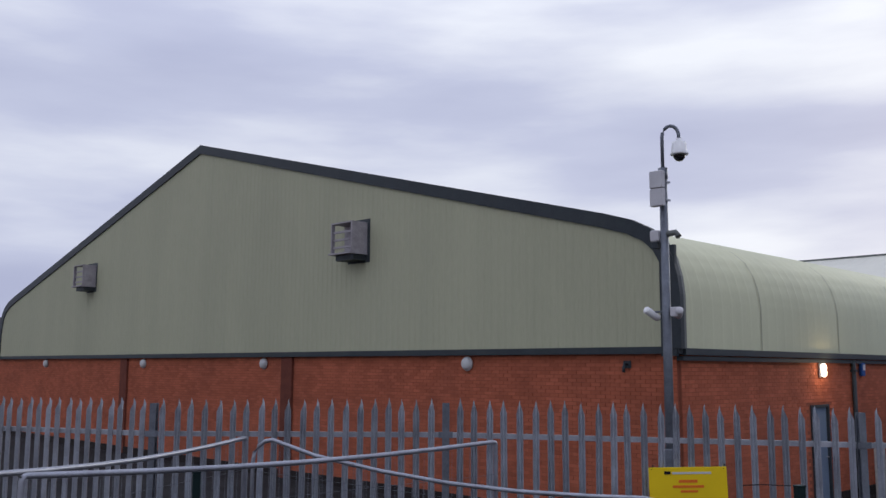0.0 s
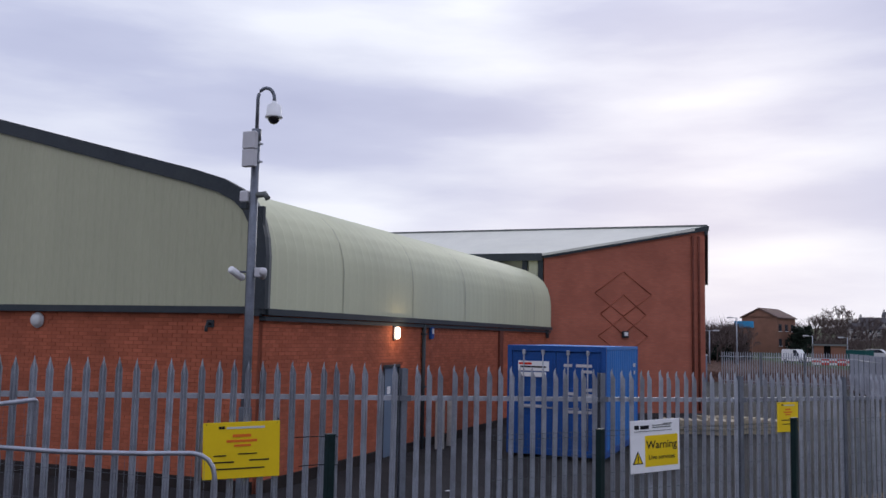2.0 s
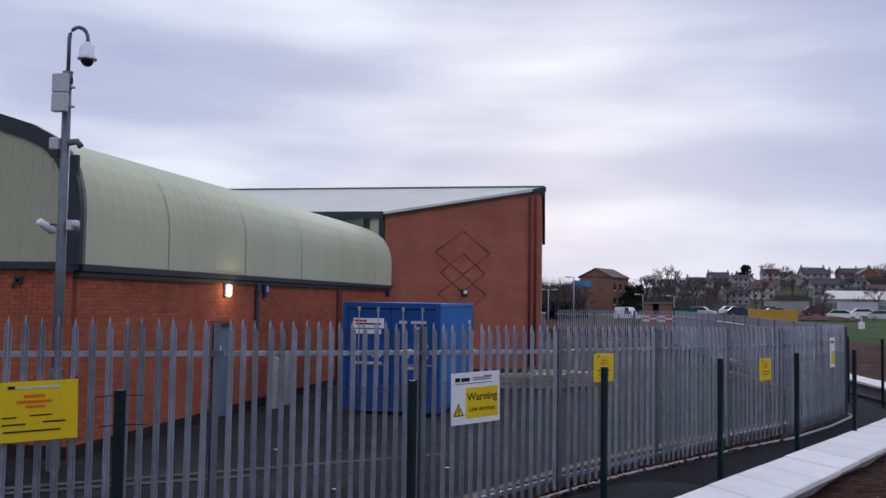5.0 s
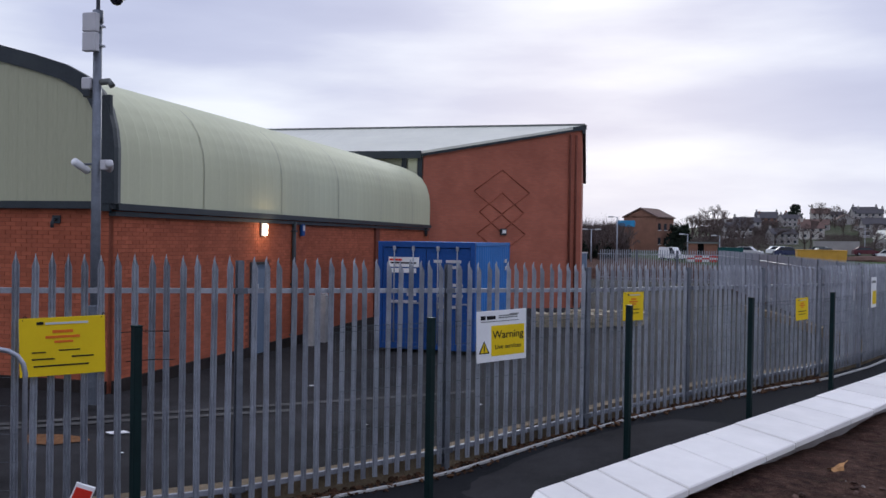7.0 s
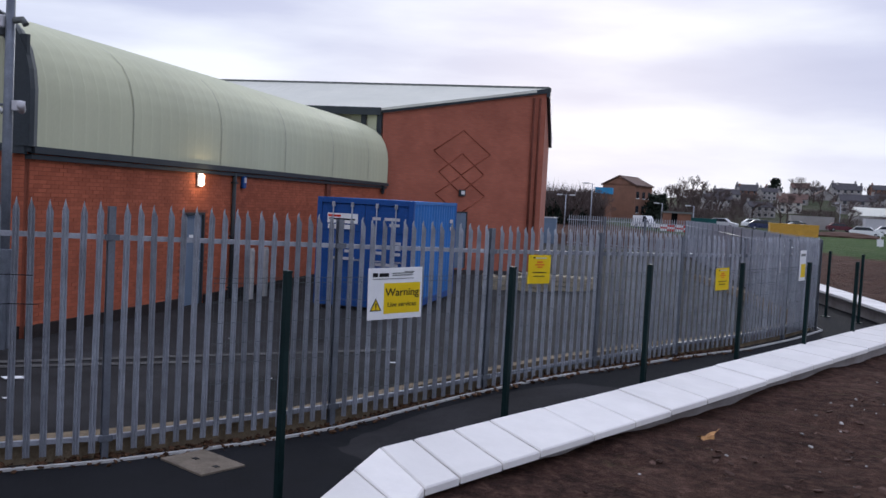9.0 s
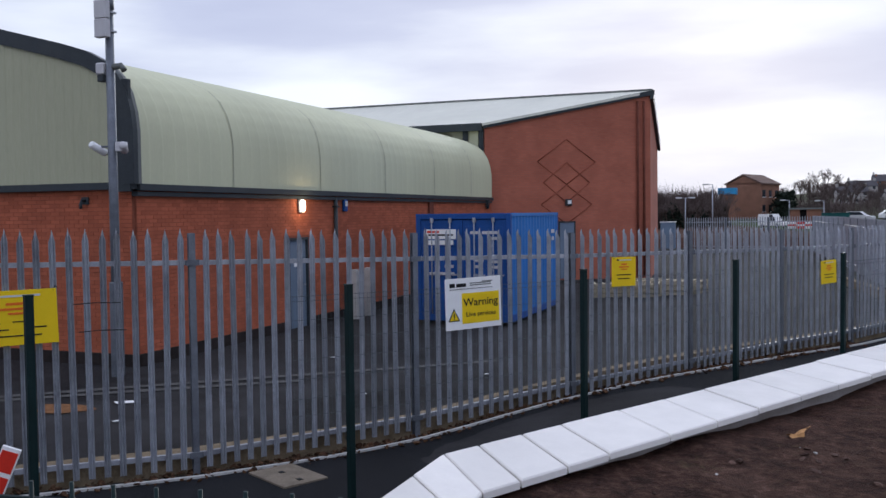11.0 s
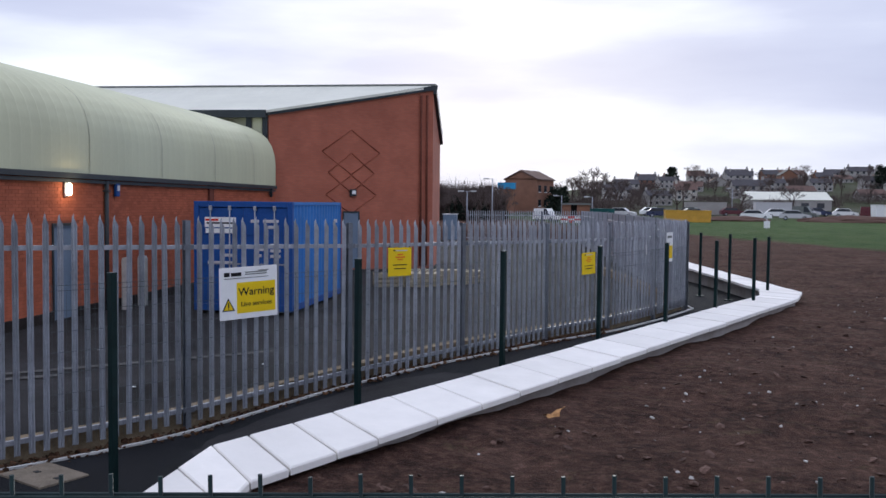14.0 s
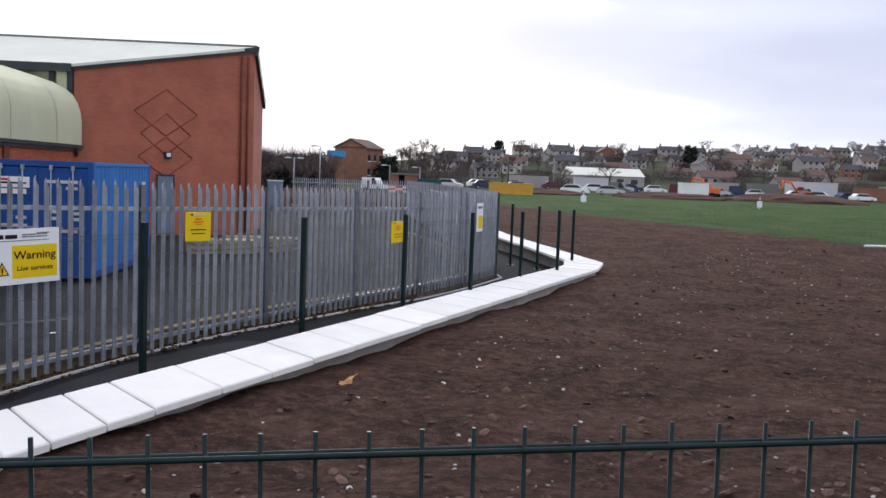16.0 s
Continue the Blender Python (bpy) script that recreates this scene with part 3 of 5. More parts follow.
# verge trim following the rim, and the dark corner strip
def rim_strip(y0, y1, inset0, inset1, material, name, label, pts):
    bm = bmesh.new(); rings = []
    for i, p in enumerate(pts):
        a, b_ = Vector(pts[max(i - 1, 0)]), Vector(pts[min(i + 1, len(pts) - 1)])
        t = (b_ - a).normalized(); n = Vector((t.y, -t.x))
        o, q = Vector(p) - n * inset0, Vector(p) - n * inset1
        rings.append([bm.verts.new((o.x, y0, o.y)), bm.verts.new((o.x, y1, o.y)), bm.verts.new((q.x, y1, q.y)), bm.verts.new((q.x, y0, q.y))])
    for p, q in zip(rings, rings[1:]):
        for k in range(4):
            bm.faces.new((p[k], p[(k + 1) % 4], q[(k + 1) % 4], q[k]))
    bm.faces.new(rings[0]); bm.faces.new(rings[-1])
    bmesh.ops.recalc_face_normals(bm, faces=bm.faces)
    return solid(name, bm, material, label, "trim", kind="structure")

rim_strip(-0.09, 0.03, -0.08, 0.2, M_trim, "verge_trim", "dark grey metal verge trim along hall roof edge", RIM)
rim_strip(-0.06, 0.14, -0.06, 0.02, M_trim_light, "eave_rim_trim", "grey rim trim around curved eave", EAVE)
solid("corner_trim", B(-0.34, -0.075, 3.2, -0.02, 0.0, 5.2), M_trim, "dark grey corner trim of hall cladding", "trim", kind="structure")
bm = B(HALL_L - 0.02, -0.06, 3.24, 0.02, 0.06, 3.37); box(bm, -0.05, 0.08, 3.22, 0.07, 20.9, 3.34); box(bm, -0.12, 0.07, 3.12, 0.02, 20.85, 3.2)
solid("drip_trim", bm, M_trim, "dark drip flashing between cladding and brick", "trim", kind="structure")

# curved eave roof: ribbed sheet
bm = bmesh.new()
prof = EAVE_ROOF + [(APEX[0], APEX[1] - 0.6)]
rows_ = []
y = 0.1
ys_ = []
while y < 20.85:
    for dy, h in ((0.0, 0.0), (0.29, 0.0), (0.31, 0.0025), (0.345, 0.0025), (0.36, 0.0)):
        ys_.append((y + dy, h))
    y += 0.375
fine_prof = []
for i, (a, b_) in enumerate(zip(prof, prof[1:])):
    nseg = 3 if 1 <= i <= 6 else 1
    for k in range(nseg):
        fine_prof.append((a[0] + (b_[0] - a[0]) * k / nseg, a[1] + (b_[1] - a[1]) * k / nseg))
fine_prof.append(prof[-1])
for yy, h in ys_:
    row = []
    for i, p in enumerate(fine_prof):
        a, b_ = Vector(fine_prof[max(i - 1, 0)]), Vector(fine_prof[min(i + 1, len(fine_prof) - 1)])
        t = (b_ - a).normalized()
        row.append(bm.verts.new((p[0] + t.y * h, min(yy, 20.9), p[1] - t.x * h)))
    rows_.append(row)
for a, b_ in zip(rows_, rows_[1:]):
    for i in range(len(a) - 1):
        f = bm.faces.new((a[i], b_[i], b_[i + 1], a[i + 1])); f.smooth = True
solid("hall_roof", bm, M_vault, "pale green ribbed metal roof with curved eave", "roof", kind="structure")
bm = bmesh.new(); prism(bm, [(APEX[0], APEX[1] - 0.6), (APEX[0], APEX[1] - 0.7), (HALL_L + 1.5, 5.85), (HALL_L, 4.3), (HALL_L - 0.02, 4.3), (HALL_L + 1.5, 5.95)], 0.1, 20.9)
solid("hall_roof_west", bm, M_vault, "pale green metal roof slope behind gable", "roof", kind="structure")
solid("hall_wall_west", B(HALL_L, 0.4, -0.3, HALL_L + 0.3, 20.9, 4.3), M_brick_dark, "hidden brick side wall of hall", "wall", kind="structure")
bm = bmesh.new(); prism(bm, [(-0.1, 3.3), (-0.1, 4.2), (-1.6, 5.4), (APEX[0], APEX[1] - 0.85), (HALL_L + 1.6, 5.4), (HALL_L, 3.3)], 20.55, 20.88)
solid("hall_gable_north", bm, M_clad, "olive cladding closing the hall end", "cladding", kind="structure")
# raised lap seams on the curved eave
for k, yy in enumerate((3.1, 6.9, 10.8, 14.7, 18.4)):
    bm = bmesh.new()
    for i in range(len(fine_prof) - 1):
        p, q = fine_prof[i], fine_prof[i + 1]
        v = [bm.verts.new((p[0] + 0.012, yy, p[1] + 0.012)), bm.verts.new((q[0] + 0.012, yy, q[1] + 0.012)), bm.verts.new((q[0] + 0.012, yy + 0.03, q[1] + 0.012)), bm.verts.new((p[0] + 0.012, yy + 0.03, p[1] + 0.012))]
        bm.faces.new(v)
    solid("roof_seam", bm, M_seam, "lap seam across pale green roof", "trim", kind="structure")

# pilasters and pipes
def pilaster(m, w=0.5):
    t = tagged(new("pilaster", mesh_of("pilaster", B(-w / 2, -0.09, -0.2, w / 2, 0.06, 3.22, 0.01), M_brick_dark)), "dark brick pilaster strip on hall wall", "pilaster", "hall pilasters", "structure")
    t.matrix_basis = m
    return t
for px in (-21.9, -12.1):
    pilaster(pose(px, 0.08, 0))
pilaster(pose(-0.08, 14.45, 0, 0, 0, 90), 0.36)

def downpipe(x, y, z0, z1, label="dark grey rainwater downpipe fixed to brick wall"):
    t = thing("downpipe", pose(x, y, 0), label, "pipe", "hall downpipes")
    part("pipe", T([(0, 0, z0), (0, 0, z1)], 0.055), M_trim, t)
    for z in (z0 + 0.3, (z0 + z1) / 2, z1 - 0.25):
        part("bracket", B(-0.075, -0.07, z - 0.02, 0.075, 0.07, z + 0.02), M_trim, t)
    return t
downpipe(0.0, 7.72, 0.0, 3.2)
downpipe(0.02, 20.3, 2.9, 3.25, "short pale pipe stub under the eave")

def bulkhead(m, lit, label, group):
    t = thing("wall_lamp", m, label, "wall lamp", group)
    part("base", lathe([(0.0, 0.0), (0.15, 0.0), (0.16, 0.03), (0.15, 0.05), (0, 0.05)]), M_offwhite, t)
    part("diffuser", lathe([(0.135, 0.05), (0.13, 0.085), (0.09, 0.115), (0.0, 0.125)]), M_lamp_on if lit else M_lamp_off, t)
    return t
for x in (-28.9, -20.5, -13.25, -5.3):
    bulkhead(pose(x, 0.06, 3.06, 90, 0, 0), False, "round white bulkhead lamp, unlit, on brick gable", "gable lamps")
t = thing("wall_lamp", pose(-0.05, 5.96, 2.96, 0, 0, 90), "lit bulkhead lamp glowing warm white on brick wall", "wall lamp")
part("base", B(-0.1, -0.05, -0.16, 0.1, 0.0, 0.16, 0.02), M_offwhite, t)
part("diffuser", B(-0.085, -0.13, -0.145, 0.085, -0.05, 0.145, 0.04), M_lamp_on, t, "glowing diffuser")
lamp_data = bpy.data.lights.new("bulkhead_glow", "POINT"); lamp_data.energy, lamp_data.color, lamp_data.shadow_soft_size = 9, (1.0, 0.72, 0.42), 0.1
new("bulkhead_glow", lamp_data).location = (0.32, 5.96, 2.96)
# small bell / sensor boxes
t = thing("alarm_box", pose(-0.05, 8.25, 2.98, 0, 0, 90), "blue and white alarm box under the eave", "alarm box")
part("body", B(-0.09, -0.09, -0.16, 0.09, 0, 0.16, 0.02), M_blue, t); part("front", B(-0.06, -0.1, -0.02, 0.06, -0.09, 0.12), M_offwhite, t)
t = thing("outside_tap", pose(-1.15, 0.05, 3.0), "small dark pipe fitting on brick gable", "pipe fitting")
part("elbow", T([(0, 0.02, 0.05), (0, -0.1, 0.05), (0, -0.13, 0.0), (0, -0.13, -0.1)], 0.03), M_trim, t); part("flange", B(-0.08, -0.02, -0.02, 0.08, 0.0, 0.12), M_trim, t)

# door in the side wall
t = thing("door_1", pose(-0.06, 5.28 + 0.14, 0.0, 0, 0, 90), "closed blue-grey steel door in brick side wall", "door", kind="structure")
part("leaf", B(0.05, 0.05, 0.02, 0.89, 0.1, 2.14, 0.004), M_door, t)
for b4 in ((0, -0.01, 0, 0.05, 0.14, 2.2), (0.89, -0.01, 0, 0.94, 0.14, 2.2), (0.05, -0.01, 2.14, 0.89, 0.14, 2.2)):
    part("frame", B(*b4), M_trim, t)
part("notice", B(0.32, 0.044, 1.5, 0.5, 0.05, 1.68), M_white, t, "small white notice")
part("handle", T([(0.8, 0.05, 1.05), (0.8, 0.0, 1.05), (0.7, 0.0, 1.05)], 0.012), M_tube, t)
# bollards / concrete posts against wall
for yy in (7.9, 8.75):
    t = thing("concrete_post", pose(0.42, yy, float(level(0.4, yy))), "short weathered concrete post by the brick wall", "bollard", "wall bollards")
    part("shaft", B(-0.1, -0.1, -0.1, 0.1, 0.1, 1.25, 0.02), M_edging, t); part("cap", B(-0.085, -0.085, 1.25, 0.085, 0.085, 1.29, 0.01), M_edging, t)

# vents on the gable
def vent(m):
    t = thing("vent_cowl", m, "dirty grey metal louvre cowl on green gable", "vent", "gable vents")
    part("backplate", B(-0.42, 0.0, -0.68, 0.62, 0.02, 0.66), M_trim, t, "dark backing plate")
    part("hood_top", B(-0.5, -0.62, 0.5, 0.5, 0, 0.54), M_vent, t)
    part("cheek", B(0.46, -0.62, -0.4, 0.5, 0, 0.5), M_vent, t)
    part("cheek", B(-0.5, -0.62, -0.4, -0.46, -0.5, 0.5), M_vent, t)
    part("sill", B(-0.55, -0.68, -0.45, 0.52, 0, -0.4), M_vent, t)
    part("soffit", B(-0.4, -0.5, -0.62, 0.45, 0, -0.45), M_trim, t, "dark soffit box")
    part("back_tray", B(-0.46, -0.12, -0.4, 0.46, -0.08, 0.5), M_vent, t)
    for z in (-0.25, -0.02, 0.22):
        part("louvre", B(-0.46, -0.56, z, 0.46, -0.5, z + 0.06), M_vent, t)
    return t
v1 = vent(pose(-9.1, -0.05, 6.12) @ Matrix.Scale(0.82, 4)); copy_thing(v1, pose(-24.85, -0.05, 6.25))

# ---- second building behind ----
J, TOP = (-0.375, 21.18), (5.44, 26.0)
RZ0, RZ1 = 6.26, 7.78
def b2_roof_z(y):
    return RZ0 + (RZ1 - RZ0) * (y - 21.1) / (26.0 - 21.1)
def diag(u):
    return (J[0] + (TOP[0] - J[0]) * u, J[1] + (TOP[1] - J[1]) * u)
DL = math.hypot(TOP[0] - J[0], TOP[1] - J[1]); DA = math.degrees(math.atan2(TOP[1] - J[1], TOP[0] - J[0]))
M_brick2 = bpy.data.materials.new("red_brick_far"); M_brick2.use_nodes = True
n2, l2 = M_brick2.node_tree.nodes, M_brick2.node_tree.links
bt, tc2, mp2 = n2.new("ShaderNodeTexBrick"), n2.new("ShaderNodeTexCoord"), n2.new("ShaderNodeMapping")
mp2.inputs["Rotation"].default_value = (radians(-90), 0, 0)
bt.inputs["Color1"].default_value, bt.inputs["Color2"].default_value, bt.inputs["Mortar"].default_value = (0.47, 0.145, 0.085, 1), (0.41, 0.122, 0.072, 1), (0.36, 0.14, 0.095, 1)
bt.inputs["Scale"].default_value, bt.inputs["Brick Width"].default_value, bt.inputs["Row Height"].default_value, bt.inputs["Mortar Size"].default_value = 1.0, 0.225, 0.075, 0.008
nn2, rr2, mm2 = n2.new("ShaderNodeTexNoise"), n2.new("ShaderNodeValToRGB"), n2.new("ShaderNodeMix")
nn2.inputs["Scale"].default_value, nn2.inputs["Detail"].default_value = 0.7, 6
rr2.color_ramp.elements[0].position, rr2.color_ramp.elements[0].color = 0.35, (0.78, 0.76, 0.76, 1)
rr2.color_ramp.elements[1].position, rr2.color_ramp.elements[1].color = 0.65, (1, 1, 1, 1)
mm2.data_type, mm2.blend_type = "RGBA", "MULTIPLY"; mm2.inputs[0].default_value = 1
l2.new(tc2.outputs["Object"], mp2.inputs[0]); l2.new(mp2.outputs[0], bt.inputs["Vector"]); l2.new(tc2.outputs["Object"], nn2.inputs["Vector"])
l2.new(nn2.outputs[0], rr2.inputs[0]); l2.new(bt.outputs[0], mm2.inputs[6]); l2.new(rr2.outputs[0], mm2.inputs[7])
l2.new(mm2.outputs[2], n2["Principled BSDF"].inputs["Base Color"]); n2["Principled BSDF"].inputs["Roughness"].default_value = 0.9

hall2 = thing("sports_hall", pose(0, 0, 0), "red brick hall with pale roof and dark fascia beyond the yard", "building")
mD = pose(J[0], J[1], 0, 0, 0, DA)
bm = bmesh.new(); prism(bm, [(0, -0.4), (DL, -0.4), (DL, RZ1 - 0.12), (0, RZ0 - 0.1)], 0.0, 0.3)
w2 = part("brick_wall", bm, M_brick2, hall2, "red brick wall with diamond pattern", m=mD)
mE = pose(TOP[0], TOP[1], 0, 0, 0, 95)
bm = bmesh.new(); prism(bm, [(0, -0.4), (6.4, -0.4), (6.4, 5.9), (0, RZ1 - 0.12)], 0.0, 0.3)
part("brick_wall", bm, M_brick2, hall2, m=mE)
# roof: slope towards the yard and back slope
def quad_slab(bm, pts, th):
    a = [bm.verts.new(p) for p in pts]; b_ = [bm.verts.new((p[0], p[1], p[2] - th)) for p in pts]
    bm.faces.new(a); bm.faces.new(b_[::-1])
    for k in range(len(a)):
        bm.faces.new((a[k], b_[k], b_[(k + 1) % len(a)], a[(k + 1) % len(a)]))
    bmesh.ops.recalc_face_normals(bm, faces=bm.faces)
    return bm
bm = quad_slab(bmesh.new(), [(-30, 20.95, RZ0 + 0.02), (J[0] - 0.05, 20.95, RZ0 + 0.02), (TOP[0] + 0.15, 26.0, RZ1 + 0.06), (-30, 26.0, RZ1 + 0.06)], 0.1)
part("roof", bm, M_roof, hall2, "pale grey sheet roof")
bm = quad_slab(bmesh.new(), [(-30, 26.01, RZ1 + 0.06), (TOP[0] + 0.15, 26.01, RZ1 + 0.06), (4.95, 32.2, 6.1), (-30, 32.2, 6.1)], 0.1)
part("roof", bm, M_roof, hall2)
bm = bmesh.new()
for k in range(92):
    x0 = -30 + k * 0.38
    if x0 < TOP[0] - 0.1:
        yb = 21.0 if x0 < J[0] else 21.0 + (x0 - J[0]) / (TOP[0] - J[0]) * 5.0
        za, zb = b2_roof_z(yb) + 0.03, RZ1 + 0.07
        v = [bm.verts.new(p) for p in ((x0, yb, za), (x0 + 0.05, yb, za), (x0 + 0.05, 26, zb), (x0, 26, zb), (x0 + 0.025, yb, za + 0.012), (x0 + 0.025, 26, zb + 0.012))]
        bm.faces.new((v[0], v[4], v[5], v[3])); bm.faces.new((v[4], v[1], v[2], v[5]))
rb = part("roof_ribs", bm, M_roof, hall2); rb["kind"] = "stuff"
part("ridge_cap", B(-30, 25.9, RZ1 + 0.04, TOP[0] + 0.1, 26.1, RZ1 + 0.12), M_trim_light, hall2)
# fascias
bm = bmesh.new(); prism(bm, [(-0.1, RZ0 - 0.17), (DL + 0.15, RZ1 - 0.12), (DL + 0.15, RZ1 + 0.08), (-0.1, RZ0 + 0.02)], -0.1, -0.003)
part("fascia", bm, M_trim, hall2, "dark grey fascia", m=mD)
part("fascia", B(-30, 20.86, RZ0 - 0.27, J[0] - 0.02, 20.94, RZ0 + 0.03), M_trim, hall2)
bm = bmesh.new(); prism(bm, [(-0.1, RZ1 - 0.32), (6.5, 5.7), (6.5, 6.1), (-0.1, RZ1 + 0.08)], -0.14, -0.003)
part("fascia", bm, M_trim, hall2, m=mE)
# cladding recess with post
part("cladding", B(-30, 21.15, 3.0, J[0] - 0.05, 21.3, RZ0), M_clad, hall2, "olive green cladding")
part("post", B(-1.25, 21.05, 3.0, -1.05, 21.15, RZ0 - 0.2), M_trim, hall2)
part("post", B(-0.58, 21.05, 3.0, -0.4, 21.15, RZ0 - 0.2), M_trim, hall2)
part("light_panel", B(-0.98, 21.1, 3.0, -0.62, 21.15, RZ0 - 0.22), M_vault, hall2)
# corner downpipes on the brick wall
for u in (0.915, 0.955):
    part("downpipe", T([(DL * u, -0.07, 0), (DL * u, -0.07, RZ1 - 0.4)], 0.05), M_brick_dark, hall2, m=mD)
# proud dark brick diamonds
M_band = mat("brown_brick_band", (0.31, 0.10, 0.062), 0.9, 0, 0.25, 2, 0.2, 60)
def diamond_bar(p, q):
    return T([(p[0], -0.004, p[1]), (q[0], -0.004, q[1])], 0.03, 4)
dc = DL * 0.478
for cz, hw, hh in ((4.8, 1.32, 0.92), (3.95, 1.05, 0.82), (3.05, 1.15, 0.8)):
    P4 = [(dc - hw, cz), (dc, cz + hh), (dc + hw, cz), (dc, cz - hh)]
    for k in range(4):
        part("brick_band", diamond_bar(P4[k], P4[(k + 1) % 4]), M_band, hall2, m=mD)
t = thing("wall_lamp", mD @ pose(DL * 0.485, 0, 3.13), "small square floodlight on brick wall", "wall lamp")
part("housing", B(-0.14, -0.12, -0.14, 0.14, 0, 0.14, 0.02), M_trim, t); part("lens", B(-0.07, -0.135, -0.06, 0.09, -0.12, 0.09), M_white, t)
t = thing("door_2", mD @ pose(DL * 0.43, 0, 0), "closed grey door in the far brick wall", "door", kind="structure")
part("leaf", B(0.02, -0.03, 0.0, 0.68, -0.003, 2.3), M_door, t)
part("frame", B(-0.03, -0.05, 0, 0.02, -0.003, 2.36), M_trim, t); part("frame", B(0.68, -0.05, 0, 0.73, -0.003, 2.36), M_trim, t); part("frame", B(0.02, -0.05, 2.3, 0.68, -0.003, 2.36), M_trim, t)

# ---- shipping container ----
CX0, CX1, CY0, CY1 = 2.35, 4.79, 7.45, 12.2
CZ = float(level(3.6, 8.0)) + 0.0
CZ = 0.11
ct = thing("shipping_container", pose(CX0, CY0, CZ), "blue steel shipping container with closed doors in yard", "container")
CW, CL, CH = CX1 - CX0, CY1 - CY0, 2.62
for x0 in (0, CW - 0.12):
    for y0 in (0, CL - 0.12):
        part("corner_post", B(x0, y0, 0, x0 + 0.12, y0 + 0.12, CH, 0.01), M_blue, ct)
for x0 in (0, CW - 0.1):
    part("side_rail", B(x0, 0.12, 0.0, x0 + 0.1, CL - 0.12, 0.16), M_blue, ct); part("side_rail", B(x0, 0.12, CH - 0.08, x0 + 0.1, CL - 0.12, CH), M_blue_lit, ct)
part("header", B(0.12, 0, CH - 0.14, CW - 0.12, 0.12, CH, 0.008), M_blue, ct); part("sill", B(0.12, 0, 0.0, CW - 0.12, 0.12, 0.16, 0.008), M_blue, ct)
def corrugated(length, z0, z1, depth=0.036):
    bm = bmesh.new(); pr = []; x = 0
    while x < length:
        pr += [(x, 0), (min(x + 0.07, length), 0), (min(x + 0.14, length), depth), (min(x + 0.21, length), depth)]; x += 0.28
    pr.append((length, 0))
    lo = [bm.verts.new((a, b_, z0)) for a, b_ in pr]; hi = [bm.verts.new((a, b_, z1)) for a, b_ in pr]
    for i in range(len(pr) - 1):
        bm.faces.new((lo[i], lo[i + 1], hi[i + 1], hi[i]))
    bmesh.ops.remove_doubles(bm, verts=bm.verts, dist=0.0005)
    return bm
# the yard-facing side gets the lit blue, the other panels the darker one
for name, m_, mt in (("side_panel", pose(CW - 0.01, 0.12, 0, 0, 0, 90), M_blue_lit), ("side_panel", pose(0.045, 0.12, 0, 0, 0, 90), M_blue), ("end_panel", pose(0.12, CL - 0.05, 0), M_blue)):
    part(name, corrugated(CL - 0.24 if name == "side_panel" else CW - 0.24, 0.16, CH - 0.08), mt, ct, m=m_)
part("roof", B(0.05, 0.05, CH - 0.03, CW - 0.05, CL - 0.05, CH - 0.004), M_blue_lit, ct)
part("floor", B(0.1, 0.1, 0.1, CW - 0.1, CL - 0.1, 0.15), M_trim, ct)
for k, x0 in enumerate((0.125, CW / 2 + 0.006)):
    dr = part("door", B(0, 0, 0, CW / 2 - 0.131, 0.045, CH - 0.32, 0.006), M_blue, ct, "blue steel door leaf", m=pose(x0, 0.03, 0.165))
    for z in (0.25, 0.95, 1.65):
        part("panel", B(0.08, -0.012, z, CW / 2 - 0.21, 0.0, z + 0.5, 0.008), M_blue, dr)
    for xx in (0.3, 0.78):
        br = part("lock_bar", T([(xx, -0.05, 0.0), (xx, -0.05, CH - 0.30)], 0.017), M_galv, dr, "galvanised lock bar")
        part("cam_keeper", B(xx - 0.035, -0.075, CH - 0.38, xx + 0.035, 0.0, CH - 0.27, 0.01), M_galv, dr)
        part("bar_handle", B(xx - 0.02, -0.09, 0.95, xx + 0.28, -0.07, 0.985), M_galv, dr)
# paper label and stencilled rows as plain bars
part("label_sheet", B(0.28, -0.01, 2.0, 1.05, 0.015, 2.24), M_white, ct, "white printed label")
part("label_bar", B(0.30, -0.014, 2.15, 0.62, -0.0105, 2.2), M_redw, ct)
part("label_bar", B(0.33, -0.014, 2.08, 0.98, -0.0105, 2.12), M_black, ct)
part("label_bar", B(0.30, -0.01, 1.86, 0.98, 0.015, 1.97), M_white, ct)
for k, (xa, xb, z) in enumerate(((1.42, 1.62, 2.12), (1.72, 2.1, 2.12), (1.5, 1.75, 1.45), (1.5, 1.68, 1.3), (1.9, 2.15, 1.55), (1.9, 2.15, 1.42), (1.9, 2.15, 1.29), (0.75, 0.98, 1.3), (1.85, 2.1, 1.98), (0.35, 1.0, 1.12), (1.5, 2.1, 1.02))):
    part("stencil_bar", B(xa, -0.004, z, xb, 0.015, z + 0.07), M_offwhite, ct)
part("stencil_bar", B(CW, 3.9, 2.05, CW + 0.004, 4.25, 2.15), M_offwhite, ct)
part("stencil_bar", B(CW, 3.95, 1.85, CW + 0.004, 4.2, 1.95), M_offwhite, ct)

